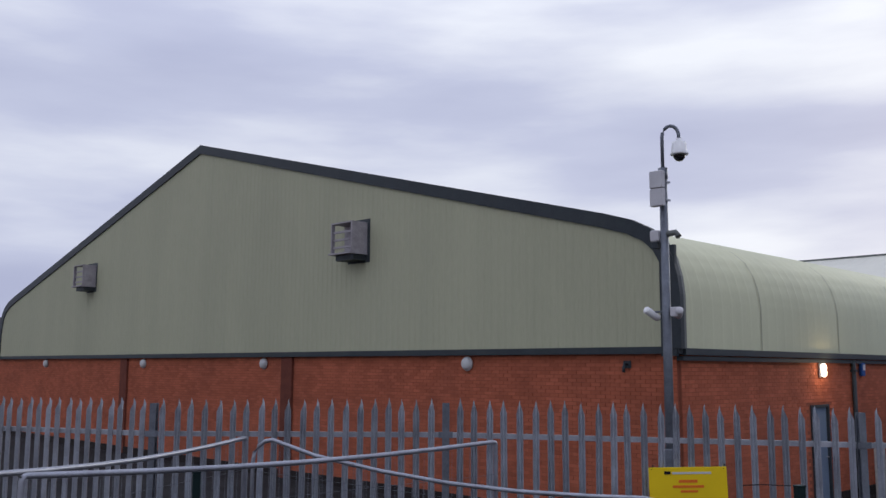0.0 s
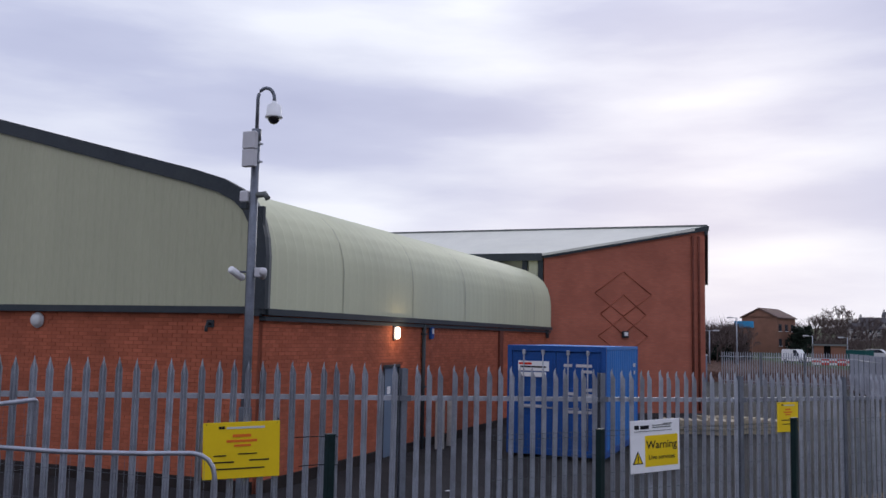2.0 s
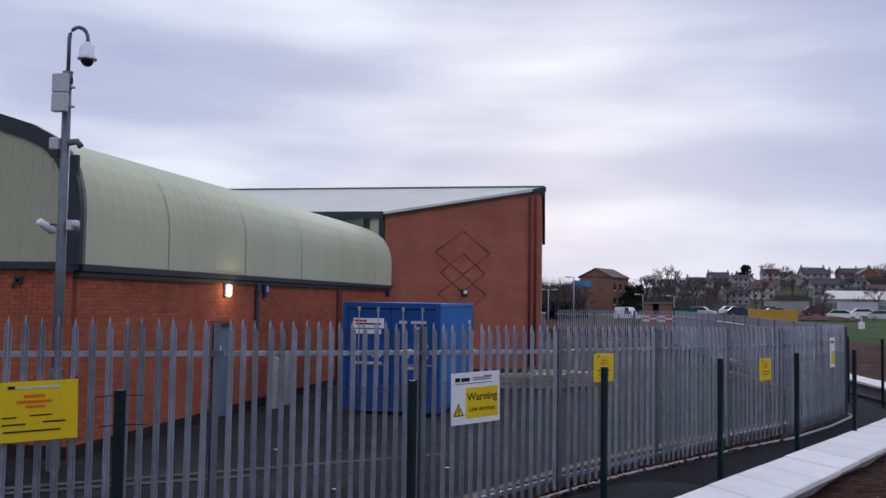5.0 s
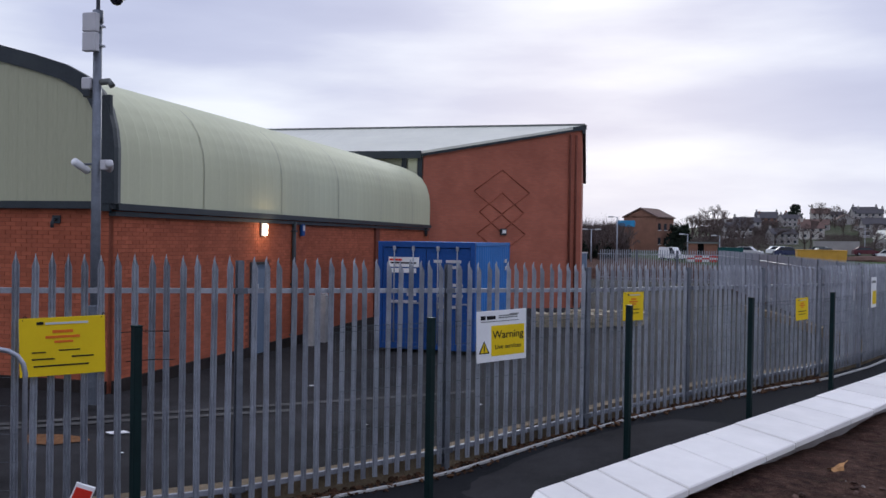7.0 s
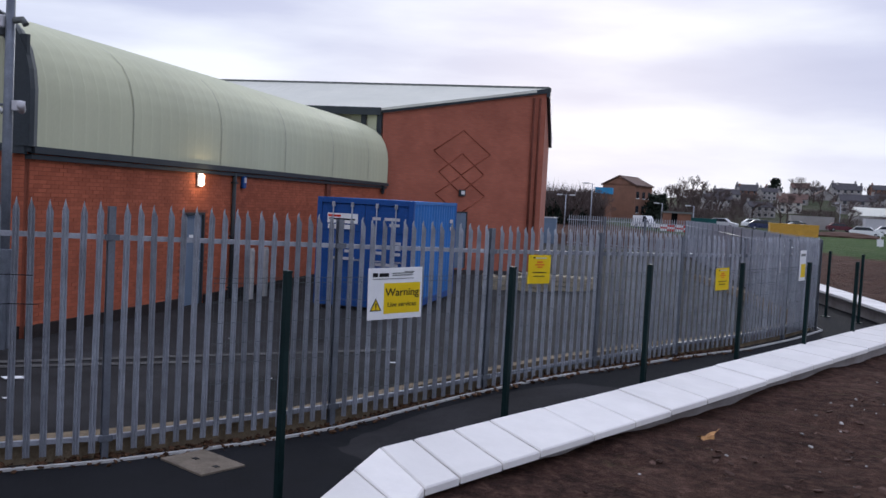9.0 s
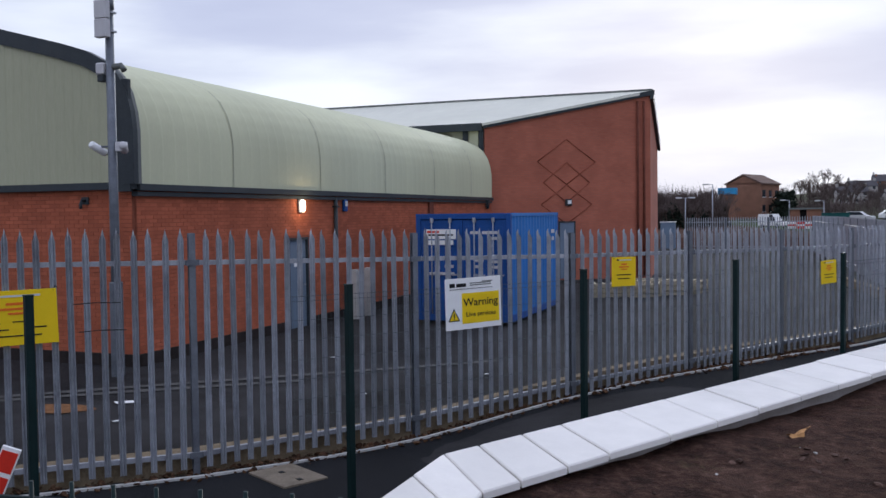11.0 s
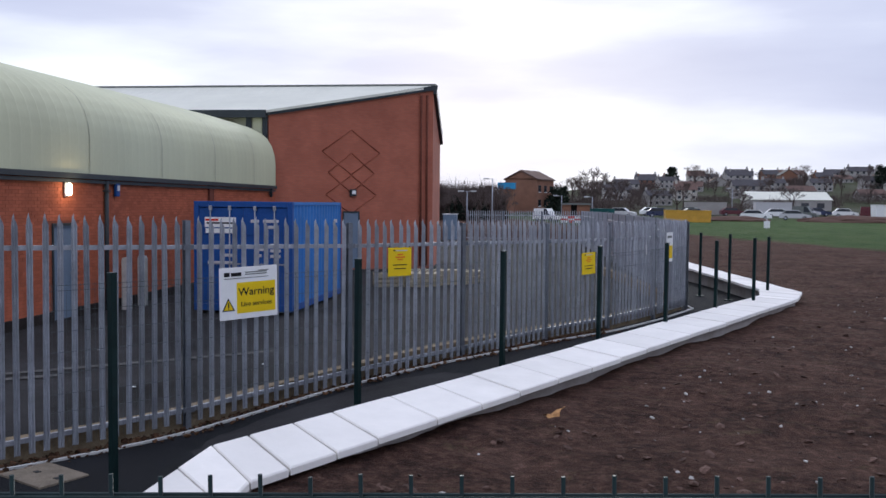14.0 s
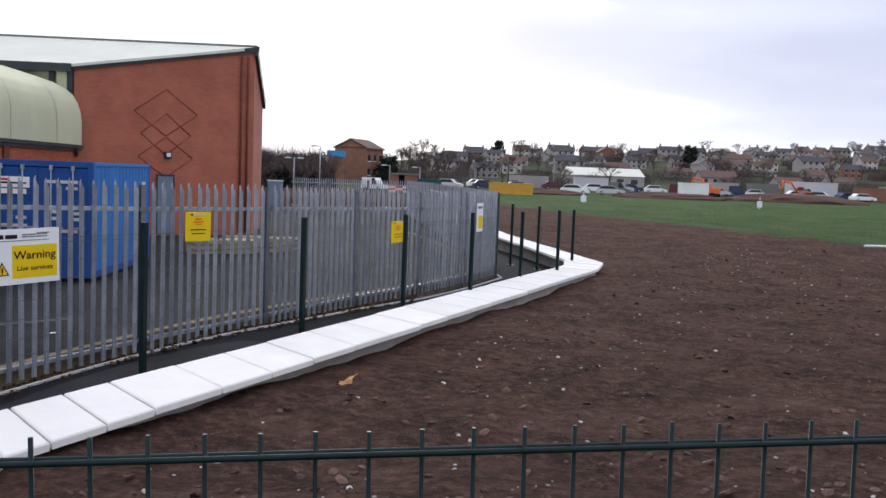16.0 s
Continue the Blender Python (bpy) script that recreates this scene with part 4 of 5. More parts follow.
# pallets stacked beside the far building
def pallet(m):
    t = thing("pallet_stack", m, "stack of pale weathered timber pallets on asphalt", "pallets", "pallets in yard")
    for lay in range(3):
        for k in range(5):
            part("board", B(-0.6 + k * 0.26, -0.5, 0.1 + lay * 0.15, -0.46 + k * 0.26, 0.5, 0.125 + lay * 0.15), M_pallet, t)
        for yy in (-0.5, -0.05, 0.4):
            part("bearer", B(-0.6, yy, 0.0 + lay * 0.15, 0.6, yy + 0.1, 0.1 + lay * 0.15), M_pallet, t)
    return t
p0 = pallet(pose(5.6, 15.8, float(level(5.6, 15.8)), 0, 0, 15))
for x, y, r in ((6.9, 15.3, 5), (8.0, 15.0, -8), (6.6, 17.2, 30)):
    copy_thing(p0, pose(x, y, float(level(x, y)), 0, 0, r))

# ---- camera pole ----
PX, PY = 0.25, -0.82
pz = float(level(PX, PY))
pole = thing("cctv_pole", pose(PX, PY, pz - 0.13), "galvanised steel pole with dome camera and two grey boxes", "camera pole")
part("shaft", T([(0, 0, 0.0), (0, 0, 6.45)], [0.085, 0.07]), M_galv_post, pole)
part("base_box", B(-0.08, -0.09, 0.05, 0.08, 0.09, 1.75, 0.015), M_galv_post, pole, "galvanised base compartment")
part("base_plate", B(-0.2, -0.2, 0.0, 0.2, 0.2, 0.03), M_galv_post, pole)
part("collar", T([(0, 0, 6.35), (0, 0, 6.55)], 0.085), M_galv_post, pole)
neck = [(0, 0, 6.5), (0, 0, 7.1)] + [(0.135 - 0.135 * math.cos(a), 0.05 * (1 - math.cos(a)), 7.1 + 0.19 * math.sin(a)) for a in (0.4, 0.8, 1.2, 1.57, 2.0, 2.4, 2.8, 3.1)] + [(0.272, 0.1, 7.02)]
part("swan_neck", T(neck, 0.032), M_galv_post, pole)
dome = part("dome_camera", lathe([(0.0, 0.17), (0.05, 0.17), (0.055, 0.12), (0.12, 0.1), (0.135, -0.07), (0.155, -0.1), (0.15, -0.12), (0.0, -0.12)]), M_white, pole, "white dome camera housing", m=pose(0.272, 0.1, 6.88))
part("glass_dome", lathe([(0.105, -0.12), (0.1, -0.17), (0.06, -0.22), (0.0, -0.24)]), M_glassdark, dome)
for z in (5.865, 6.18):
    bx = part("control_box", B(-0.17, -0.12, z, 0.08, 0.0, z + 0.305, 0.012), M_offwhite, pole, "grey-white control box", m=pose(0, -0.06, 0))
    part("strap", B(-0.09, -0.001, z + 0.1, 0.09, 0.14, z + 0.13), M_galv, bx)
def bullet(m, mt):
    h = part("bullet_camera", lathe([(0.0, -0.16), (0.06, -0.16), (0.065, -0.1), (0.065, 0.14), (0.05, 0.16), (0, 0.16)], 14), mt, pole, "small bullet camera", m=m)
    part("camera_bracket", B(-0.02, -0.02, -0.2, 0.02, 0.02, -0.15), M_trim, h)
part("arm", T([(-0.02, 0, 5.38), (0.2, 0.03, 5.40), (0.26, 0.03, 5.32)], 0.055), M_trim_light, pole)
part("floodlight", B(-0.24, -0.1, 5.26, -0.07, 0.05, 5.46, 0.02), M_offwhite, pole)
part("floodlight_visor", B(-0.21, -0.09, 5.14, -0.09, 0.04, 5.26, 0.01), M_trim, pole)
bullet(pose(-0.26, -0.05, 4.02, 60, 30, -30), M_white)
part("cross_arm", T([(-0.24, -0.02, 4.05), (0.28, 0.02, 4.05)], 0.02), M_galv_post, pole)
bullet(pose(0.24, 0.0, 4.02, 75, -20, 40), M_offwhite)
part("junction_box", B(0.1, -0.06, 3.96, 0.26, 0.08, 4.12, 0.01), M_offwhite, pole)

# ---- palisade fence ----
def pale_mesh():
    bm = bmesh.new()
    xs_ = (-0.032, -0.0165, 0.0, 0.0165, 0.032); yo = (-0.012, 0.012, -0.010, 0.012, -0.012)
    tops = (0.968, 0.982, 1.0, 0.982, 0.968); t = 0.004
    f0 = [bm.verts.new((x, y, 0)) for x, y in zip(xs_, yo)]; f1 = [bm.verts.new((x, y, 0.95)) for x, y in zip(xs_, yo)]
    f2 = [bm.verts.new((x * 0.55, y + 0.012, z)) for x, y, z in zip(xs_, yo, tops)]
    b0 = [bm.verts.new((x, y + t, 0)) for x, y in zip(xs_, yo)]; b1 = [bm.verts.new((x, y + t, 0.95)) for x, y in zip(xs_, yo)]
    b2 = [bm.verts.new((x * 0.55, y + 0.012 + t, z)) for x, y, z in zip(xs_, yo, tops)]
    for a, b_ in ((f0, f1), (f1, f2)):
        for i in range(4):
            bm.faces.new((a[i], a[i + 1], b_[i + 1], b_[i]))
    for a, b_ in ((b0, b1), (b1, b2)):
        for i in range(4):
            bm.faces.new((a[i + 1], a[i], b_[i], b_[i + 1]))
    for i in range(4):
        bm.faces.new((f2[i], f2[i + 1], b2[i + 1], b2[i]))
    for k in (0, 4):
        bm.faces.new((f0[k], f1[k], b1[k], b0[k])); bm.faces.new((f1[k], f2[k], b2[k], b1[k]))
    bmesh.ops.recalc_face_normals(bm, faces=bm.faces)
    return bm
PALE = mesh_of("pale", pale_mesh(), M_galv)
def post_bm():
    bm = bmesh.new()
    sec = [(-0.055, -0.035), (0.055, -0.035), (0.055, -0.026), (0.005, -0.026), (0.005, 0.026), (0.055, 0.026), (0.055, 0.035), (-0.055, 0.035), (-0.055, 0.026), (-0.005, 0.026), (-0.005, -0.026), (-0.055, -0.026)]
    a = [bm.verts.new((x, y, 0)) for x, y in sec]; b_ = [bm.verts.new((x, y, 1)) for x, y in sec]
    for i in range(12):
        bm.faces.new((a[i], a[(i + 1) % 12], b_[(i + 1) % 12], b_[i]))
    bm.faces.new(a[::-1]); bm.faces.new(b_)
    return bm
POST = mesh_of("fence_post", post_bm(), M_galv_post)
PALE_PITCH = 0.164

def fence_bay(a, b_, za, zb, ta, tb, first, pales=True):
    """One bay of palisade from post a to post b_."""
    L = math.hypot(b_[0] - a[0], b_[1] - a[1]); ang = math.degrees(math.atan2(b_[1] - a[1], b_[0] - a[0]))
    m = pose(a[0], a[1], 0, 0, 0, ang)
    t = thing("palisade_fence", m, "galvanised palisade fence bay with pointed pales", "fence", "palisade fence bays")
    for z_in, nm in ((0.36, "top_rail"), (None, "bottom_rail")):
        h0 = (ta - 0.36, tb - 0.36) if z_in else (za + 0.21, zb + 0.21)
        bm = bmesh.new()
        v = []
        for x, h in ((0.0, h0[0]), (L, h0[1])):
            v.append([bm.verts.new((x, 0.02, h - 0.025)), bm.verts.new((x, 0.026, h - 0.025)), bm.verts.new((x, 0.026, h + 0.019)), bm.verts.new((x, 0.065, h + 0.019)), bm.verts.new((x, 0.065, h + 0.025)), bm.verts.new((x, 0.02, h + 0.025))])
        for k in range(6):
            bm.faces.new((v[0][k], v[0][(k + 1) % 6], v[1][(k + 1) % 6], v[1][k]))
        bm.faces.new(v[0][::-1]); bm.faces.new(v[1])
        bmesh.ops.recalc_face_normals(bm, faces=bm.faces)
        part(nm, bm, M_galv, t)
    n = max(12, round(L / 0.156)); st = (L - 0.12) / n
    for k in range(n):
        x = 0.06 + st * (k + 0.5); u = x / L
        z0, z1 = za + (zb - za) * u + 0.07, ta + (tb - ta) * u + random.uniform(-0.012, 0.008)
        share("pale", PALE, t, pose(x, random.uniform(-0.004, 0.004), z0, random.uniform(-0.3, 0.3), random.uniform(-0.4, 0.4), random.uniform(-4, 4)) @ Matrix.Diagonal((1, 1, z1 - z0, 1)))
    share("post", POST, t, pose(0, 0.05, za - 0.1, 0, 0, 0) @ Matrix.Diagonal((0.62, 1, ta - za + 0.05, 1)))
    for z in (ta - 0.36, za + 0.21):
        part("fishplate", B(-0.07, 0.0, z - 0.03, 0.07, 0.02, z + 0.03), M_galv_post, t)
    return t

for i in range(len(FENCE) - 1):
    fence_bay(FENCE[i], FENCE[i + 1], FENCE_BASE[i], FENCE_BASE[i + 1], FENCE_TOP[i], FENCE_TOP[i + 1], i == 0)
# far run of the palisade: joined pales
def far_fence(pts, tops, bases, name_label):
    t = thing("palisade_fence", pose(0, 0, 0), name_label, "fence", "palisade fence bays")
    verts, faces = [], []
    for a, b_, ta, tb, za, zb in zip(pts, pts[1:], tops, tops[1:], bases, bases[1:]):
        L = math.hypot(b_[0] - a[0], b_[1] - a[1]); ux, uy = (b_[0] - a[0]) / L, (b_[1] - a[1]) / L
        n = int(L / 0.16)
        for k in range(n):
            u = k / n; x, y = a[0] + ux * L * u, a[1] + uy * L * u; z0, z1 = za + (zb - za) * u + 0.06, ta + (tb - ta) * u
            i = len(verts)
            for s, d in ((-0.033, -0.01), (0.0, 0.012), (0.033, -0.01)):
                verts += [(x + ux * s - uy * d, y + uy * s + ux * d, z0), (x + ux * s - uy * d, y + uy * s + ux * d, z1 - 0.08)]
            verts.append((x, y, z1))
            faces += [(i, i + 2, i + 3, i + 1), (i + 2, i + 4, i + 5, i + 3), (i + 1, i + 3, i + 6), (i + 3, i + 5, i + 6)]
        for hz in (0, 1):
            bm = bmesh.new(); q0 = ta - 0.36 if hz else za + 0.3; q1 = tb - 0.36 if hz else zb + 0.3
            tube(bm, [(a[0], a[1], q0), (b_[0], b_[1], q1)], 0.025, 4)
            part("rail", bm, M_galv, t)
        np_ = max(1, int(L / 2.6))
        for k in range(np_):
            u = k / np_
            share("post", POST, t, pose(a[0] + ux * L * u, a[1] + uy * L * u, za + (zb - za) * u, 0, 0, math.degrees(math.atan2(uy, ux))) @ Matrix.Diagonal((1, 1, ta + (tb - ta) * u - za - (zb - za) * u - 0.05, 1)))
    me = bpy.data.meshes.new("pales"); me.from_pydata(verts, [], faces); me.materials.append(M_galv)
    o = new("pale_run", me); o.parent = t; o["kind"] = "stuff"
far_fence([(13.91, 7.71), (13.75, 13.0), (13.2, 30.0), (12.4, 52.0), (4.0, 53.5)], [2.43, 2.42, 2.4, 2.3, 2.25], [0.41, 0.36, 0.2, -0.1, -0.1], "long run of galvanised palisade fence beyond the corner")
far_fence([(-6.5, -11.6), (-18.0, -11.95)], [2.58, 2.54], [0.05, 0.05], "galvanised palisade fence by the car park")

# welded wire mesh tied to the outer face of the palisade
MESH_WIRE = mesh_of("mesh_wire", T([(0, 0, 0), (0, 0, 1)], 0.0016, 3), M_wire)
for i in range(4, 11):
    a, b_ = FENCE[i], FENCE[i + 1]; L = math.hypot(b_[0] - a[0], b_[1] - a[1]); s0 = 1.05 if i == 4 else 0.0
    t = thing("wire_mesh_panel", along(a, b_), "fine dark welded wire mesh tied to palisade fence", "mesh", "mesh on palisade")
    za, zb = FENCE_BASE[i], FENCE_BASE[i + 1]
    x = s0 + 0.02
    while x < L:
        z0 = za + (zb - za) * x / L + 0.1
        share("mesh_wire", MESH_WIRE, t, pose(x, -0.035, z0) @ Matrix.Diagonal((1, 1, 1.85 - z0, 1)))
        x += 0.05
    for z in (1.835, 1.78, 1.57, 1.35, 1.13, 0.91, 0.69, 0.5):
        part("cross_wire", T([(s0, -0.04, z), (L, -0.04, z)], 0.0022, 4), M_wire, t)

# ---- signs on the fence ----
def sign_pose(seg, s, z):
    a, b_ = FENCE[seg], FENCE[seg + 1]
    ang = math.degrees(math.atan2(b_[1] - a[1], b_[0] - a[0])); u = Vector((b_[0] - a[0], b_[1] - a[1])).normalized()
    return pose(a[0] + u.x * s + u.y * 0.05, a[1] + u.y * s - u.x * 0.05, z, 0, 0, ang)
def bars(t, rows, mt, y=-0.011):
    for x0, x1, z, h in rows:
        part("print_bar", B(x0, y, z, x1, y + 0.004, z + h), mt, t)

def notice(m, w, h, roll, big):
    t = thing("notice_board", m @ pose(0, 0, 0, 0, roll, 0), "yellow corrugated plastic notice tied to palisade fence", "sign", "yellow notices")
    bm = B(-w / 2, -0.006, -h, w / 2, 0.0, 0, 0.002)
    part("board", bm, M_yellow, t)
    bars(t, [(-w * .3, -w * .22, -h * .12, h * .05)], M_black); bars(t, [(-w * .2, w * .3, -h * .12, h * .035)], M_offwhite)
    bars(t, [(-w * .12, w * .12, -h * .27, h * .05), (-w * .2, w * .2, -h * .36, h * .045), (-w * .1, w * .12, -h * .44, h * .04)], M_red)
    bars(t, [(-w * .36, -w * .2, -h * .6, h * .02), (-w * .05, w * .2, -h * .58, h * .02), (-w * .36, -w * .1, -h * .72, h * .025), (w * .1, w * .36, -h * .7, h * .025), (-w * .34, w * .3, -h * .84, h * .025)] if big else [(-w * .3, w * .3, -h * .62, h * .03), (-w * .25, w * .25, -h * .75, h * .03)], M_black)
    for x in (-w / 2 + 0.03, w / 2 - 0.03):
        part("cable_tie", T([(x, -0.01, -0.02), (x + 0.02, 0.03, 0.02), (x + 0.04, 0.05, 0.0)], 0.004, 5), M_black, t)
    return t
notice(sign_pose(3, 2.33, 2.035), 0.74, 0.54, -1.5, True)
notice(sign_pose(6, 0.84, 2.11), 0.44, 0.40, 0.5, False)
notice(sign_pose(8, 1.12, 1.88), 0.42, 0.39, -2, False)

t = thing("warning_sign", sign_pose(5, 0.36, 1.94) @ pose(0, 0, 0, 0, -1.2, 0) @ Matrix.Diagonal((1.07, 1, 0.98, 1)), "white and yellow warning board on palisade fence", "sign")
w, h = 0.76, 0.64
part("board", B(0, -0.006, -h, w, 0, 0, 0.002), M_white, t)
part("yellow_panel", B(0.22, -0.009, -0.57, w - 0.03, -0.0065, -0.19), M_yellow, t, "yellow panel")
text_mesh("Warning", 0.135, t, pose(0.475, -0.0105, -0.31, 90, 0, 0), M_black)
text_mesh("Live services", 0.08, t, pose(0.475, -0.0105, -0.46, 90, 0, 0), M_black)
tri = bmesh.new(); prism(tri, [(0.03, -0.53), (0.19, -0.53), (0.11, -0.37)], -0.0095, -0.0065); part("warning_triangle", tri, M_black, t)
tri = bmesh.new(); prism(tri, [(0.052, -0.518), (0.168, -0.518), (0.11, -0.398)], -0.0115, -0.0098); part("triangle_fill", tri, M_yellow, t)
part("exclamation_bar", B(0.102, -0.0135, -0.49, 0.118, -0.0118, -0.43), M_black, t); part("exclamation_dot", B(0.102, -0.0135, -0.51, 0.118, -0.0118, -0.497), M_black, t)
bars(t, [(0.06, 0.13, -0.11, 0.05), (0.15, 0.28, -0.11, 0.045)], M_black); bars(t, [(0.33, 0.62, -0.075, 0.012), (0.33, 0.62, -0.1, 0.012), (0.5, 0.64, -0.06, 0.012), (0.06, 0.64, -0.14, 0.008)], M_trim_light)
t = thing("warning_sign", sign_pose(10, 0.46, 2.17), "small white and yellow notice on palisade fence", "sign")
part("board", B(0, -0.006, -0.62, 0.42, 0, 0), M_white, t); part("yellow_panel", B(0.1, -0.009, -0.55, 0.4, -0.0065, -0.28), M_yellow, t); bars(t, [(0.05, 0.35, -0.12, 0.05)], M_trim_light)
for s in (1.5,):
    t = thing("warning_sign", sign_pose(9, s, 1.95), "tiny pale sticker on palisade fence", "sign")
    part("board", B(0, -0.004, -0.2, 0.045, 0, 0), M_offwhite, t)

# ---- green fence posts ----
def green_post(x, y, ztop, z0=None):
    z0 = float(level(x, y)) if z0 is None else z0
    t = thing("green_fence_post", pose(x, y, z0, 0, 0, 62), "dark green steel fence post without its mesh yet", "fence post", "green posts")
    part("shaft", B(-0.03, -0.03, -0.05, 0.03, 0.03, ztop - z0, 0.004), M_greenpost, t)
    part("cap", B(-0.033, -0.033, ztop - z0, 0.033, 0.033, ztop - z0 + 0.015, 0.004), M_greenpost, t)
    part("base_plate", B(-0.09, -0.09, 0.0, 0.09, 0.09, 0.035), M_greenpost, t)
for x, y, zt in ((2.25, -10.77, 2.16), (5.76, -8.12, 2.16), (7.36, -6.1, 2.11), (8.95, -3.77, 2.115), (10.37, -1.6, 2.115), (11.69, 0.65, 2.10), (12.86, 2.24, 2.10), (14.05, 4.57, 2.065), (15.08, 6.19, 2.07), (15.86, 8.5, 2.02), (15.24, 9.9, 2.03), (14.68, 10.9, 2.03)):
    green_post(x, y, zt)

# ---- near green mesh fence ----
mf = thing("mesh_fence", pose(11.187, -12.402, 2.472, 0, -0.96, 6.0), "dark green welded wire mesh fence panel", "fence")
for k in range(-24, 27):
    x = k * 0.05 - 0.005
    part("wire", T([(x + random.uniform(-0.0015, 0.0015), 0, -1.5), (x, 0, random.uniform(-0.0015, 0.0015))], 0.0024, 6), M_greenpost, mf)
for z in (-0.022, -0.222, -0.422, -0.622, -0.822, -1.022, -1.222):
    for dy in (-0.0055, 0.0055):
        part("cross_wire", T([(-1.22, dy, z), (1.32, dy, z)], 0.0032, 8), M_greenpost, mf)
for x in (-1.24, 1.34):
    part("post", B(x - 0.03, 0.02, -1.6, x + 0.03, 0.08, -0.1, 0.004), M_greenpost, mf)

# ---- site fence panels ----
def site_panel(a, b_, top, label, square=False, top2=None, sag=0.05):
    L = math.hypot(b_[0] - a[0], b_[1] - a[1]); r = 0.021; top2 = top if top2 is None else top2
    z0 = float(level(a[0], a[1])) + 0.15
    t = thing("site_fence_panel", along(a, b_), label, "fence panel", "site fence panels")
    c = 0.03 if square else 0.2
    def zt(x):
        return top + (top2 - top) * x / L - sag * math.sin(math.pi * x / L)
    def corner(cx, cz, a0):
        return [(cx + c * math.cos(a0 - k * math.pi / 8), 0, cz + c * math.sin(a0 - k * math.pi / 8)) for k in range(5)]
    loop = [(0, 0, z0)] + corner(c, zt(0) - c, math.pi) + [(L * k / 6, 0, zt(L * k / 6)) for k in (1, 2, 3, 4, 5)] + corner(L - c, zt(L) - c, math.pi / 2) + [(L, 0, z0)]
    part("frame", T(loop, r), M_tube, t, "galvanised tube frame")
    part("bottom_tube", T([(0, 0, z0 + 0.1), (L, 0, z0 + 0.1)], r * 0.8), M_tube, t)
    bm = bmesh.new()
    for k in range(int(L / 0.11)):
        x = k * 0.11 + 0.06
        tube(bm, [(x, 0.0, z0 + 0.1), (x, 0.0, zt(x) - 0.04)], 0.0014, 4)
    for k in range(7):
        u = 0.06 + k / 7.5
        tube(bm, [(0.02, 0.0, z0 + u * (zt(0) - z0)), (L - 0.02, 0.0, z0 + u * (zt(L) - z0))], 0.0014, 4)
    o = part("wire_mesh", bm, M_galv_post, t); o["kind"] = "stuff"
    for x in (0.0, L):
        part("foot_block", B(x - 0.11, -0.33, z0 - 0.15, x + 0.11, 0.33, z0 - 0.02, 0.02), M_tyre, t)
    return t
site_panel((0.95, -9.43), (4.28, -7.42), 2.27, "galvanised temporary site fence panel with rounded top corners", top2=1.86, sag=0.14)
site_panel((2.62, -12.2), (2.77, -7.95), 2.28, "galvanised temporary site fence panel with square corner", square=True)
site_panel((2.42, -12.35), (0.86, -9.46), 2.28, "galvanised temporary site fence panel leaning in a row", square=True)
# red and white barrier board
t = thing("barrier_board", pose(4.72, -7.72, float(level(4.7, -7.7)) + 0.12, 0, 0, 35), "red and white reflective barrier board on trestle", "barrier")
part("board", B(-0.075, -0.02, 0.1, 0.075, 0.02, 0.78), M_white, t, m=pose(0, 0, 0, 0, 22, 0))
for k in range(3):
    part("red_stripe", B(-0.065, -0.025, 0.13 + k * 0.22, 0.065, -0.0205, 0.31 + k * 0.22), M_redw, t, m=pose(0, 0, 0, 0, 22, 0))
for sx in (-0.2, 0.25):
    part("leg", T([(sx, 0.0, -0.12), (0.15, 0.06, 0.6)], 0.018), M_tyre, t)

# inspection cover in the path
t = thing("inspection_cover", pose(6.1, -5.08, float(level(6.1, -5.08)) + 0.028, 0, 0, -28), "pale concrete inspection cover set in the path", "cover")
part("slab", B(-0.36, -0.26, -0.02, 0.36, 0.26, 0.012, 0.005), M_cover, t)
for x in (-0.15, 0.2):
    part("lifting_slot", B(x, -0.03, 0.012, x + 0.07, 0.02, 0.016), M_black, t)
# loose wires tied across pales
for s, z in ((2.5, 2.0), (2.55, 1.72)):
    t = thing("loose_wire", sign_pose(3, s + 0.35, z - 0.13), "thin rusty wire hooked across fence pales", "wire", "loose wires")
    part("strand", T([(0, 0, 0), (0.2, -0.01, 0.01), (0.45, 0, 0)], 0.005, 5), M_black, t)

# debris in the yard and on the soil
def rubble(name, n, area, size, zf, material, label, category, flat=0.6):
    tmp = bmesh.new(); bmesh.ops.create_icosphere(tmp, subdivisions=1, radius=1.0)
    base_v = [v.co.copy() for v in tmp.verts]; base_f = [tuple(v.index for v in f.verts) for f in tmp.faces]; tmp.free()
    verts, faces = [], []
    for _ in range(n):
        x, y = area()
        s = size * random.choice((0.35, 0.4, 0.5, 0.6, 0.8, 1.0)) * random.uniform(0.7, 1.2)
        m = Matrix.Translation((x, y, zf(x, y) + s * 0.15)) @ Euler((random.random() * 0.6, random.random() * 0.6, random.random() * 6)).to_matrix().to_4x4() @ Matrix.Diagonal((s, s * random.uniform(0.6, 1), s * flat * random.uniform(0.6, 1), 1))
        i = len(verts)
        verts += [tuple(m @ (v * random.uniform(0.75, 1.2))) for v in base_v]; faces += [tuple(i + k for k in f) for f in base_f]
    me = bpy.data.meshes.new(name); me.from_pydata(verts, [], faces); me.materials.append(material)
    return tagged(new(name, me), label, category, kind="stuff")
def gz(x, y):
    return float(ground_height(np.array([[x]]), np.array([[y]]))[0, 0])
def soil_spot(near=1.0):
    while True:
        y = -8 + 34 * random.random() ** 1.7; x = random.uniform(9.0, 34)
        if x > 9.3 + (y + 6.8) * 0.53 + 0.2 and x + 0.1 * y < 30:
            return x, y
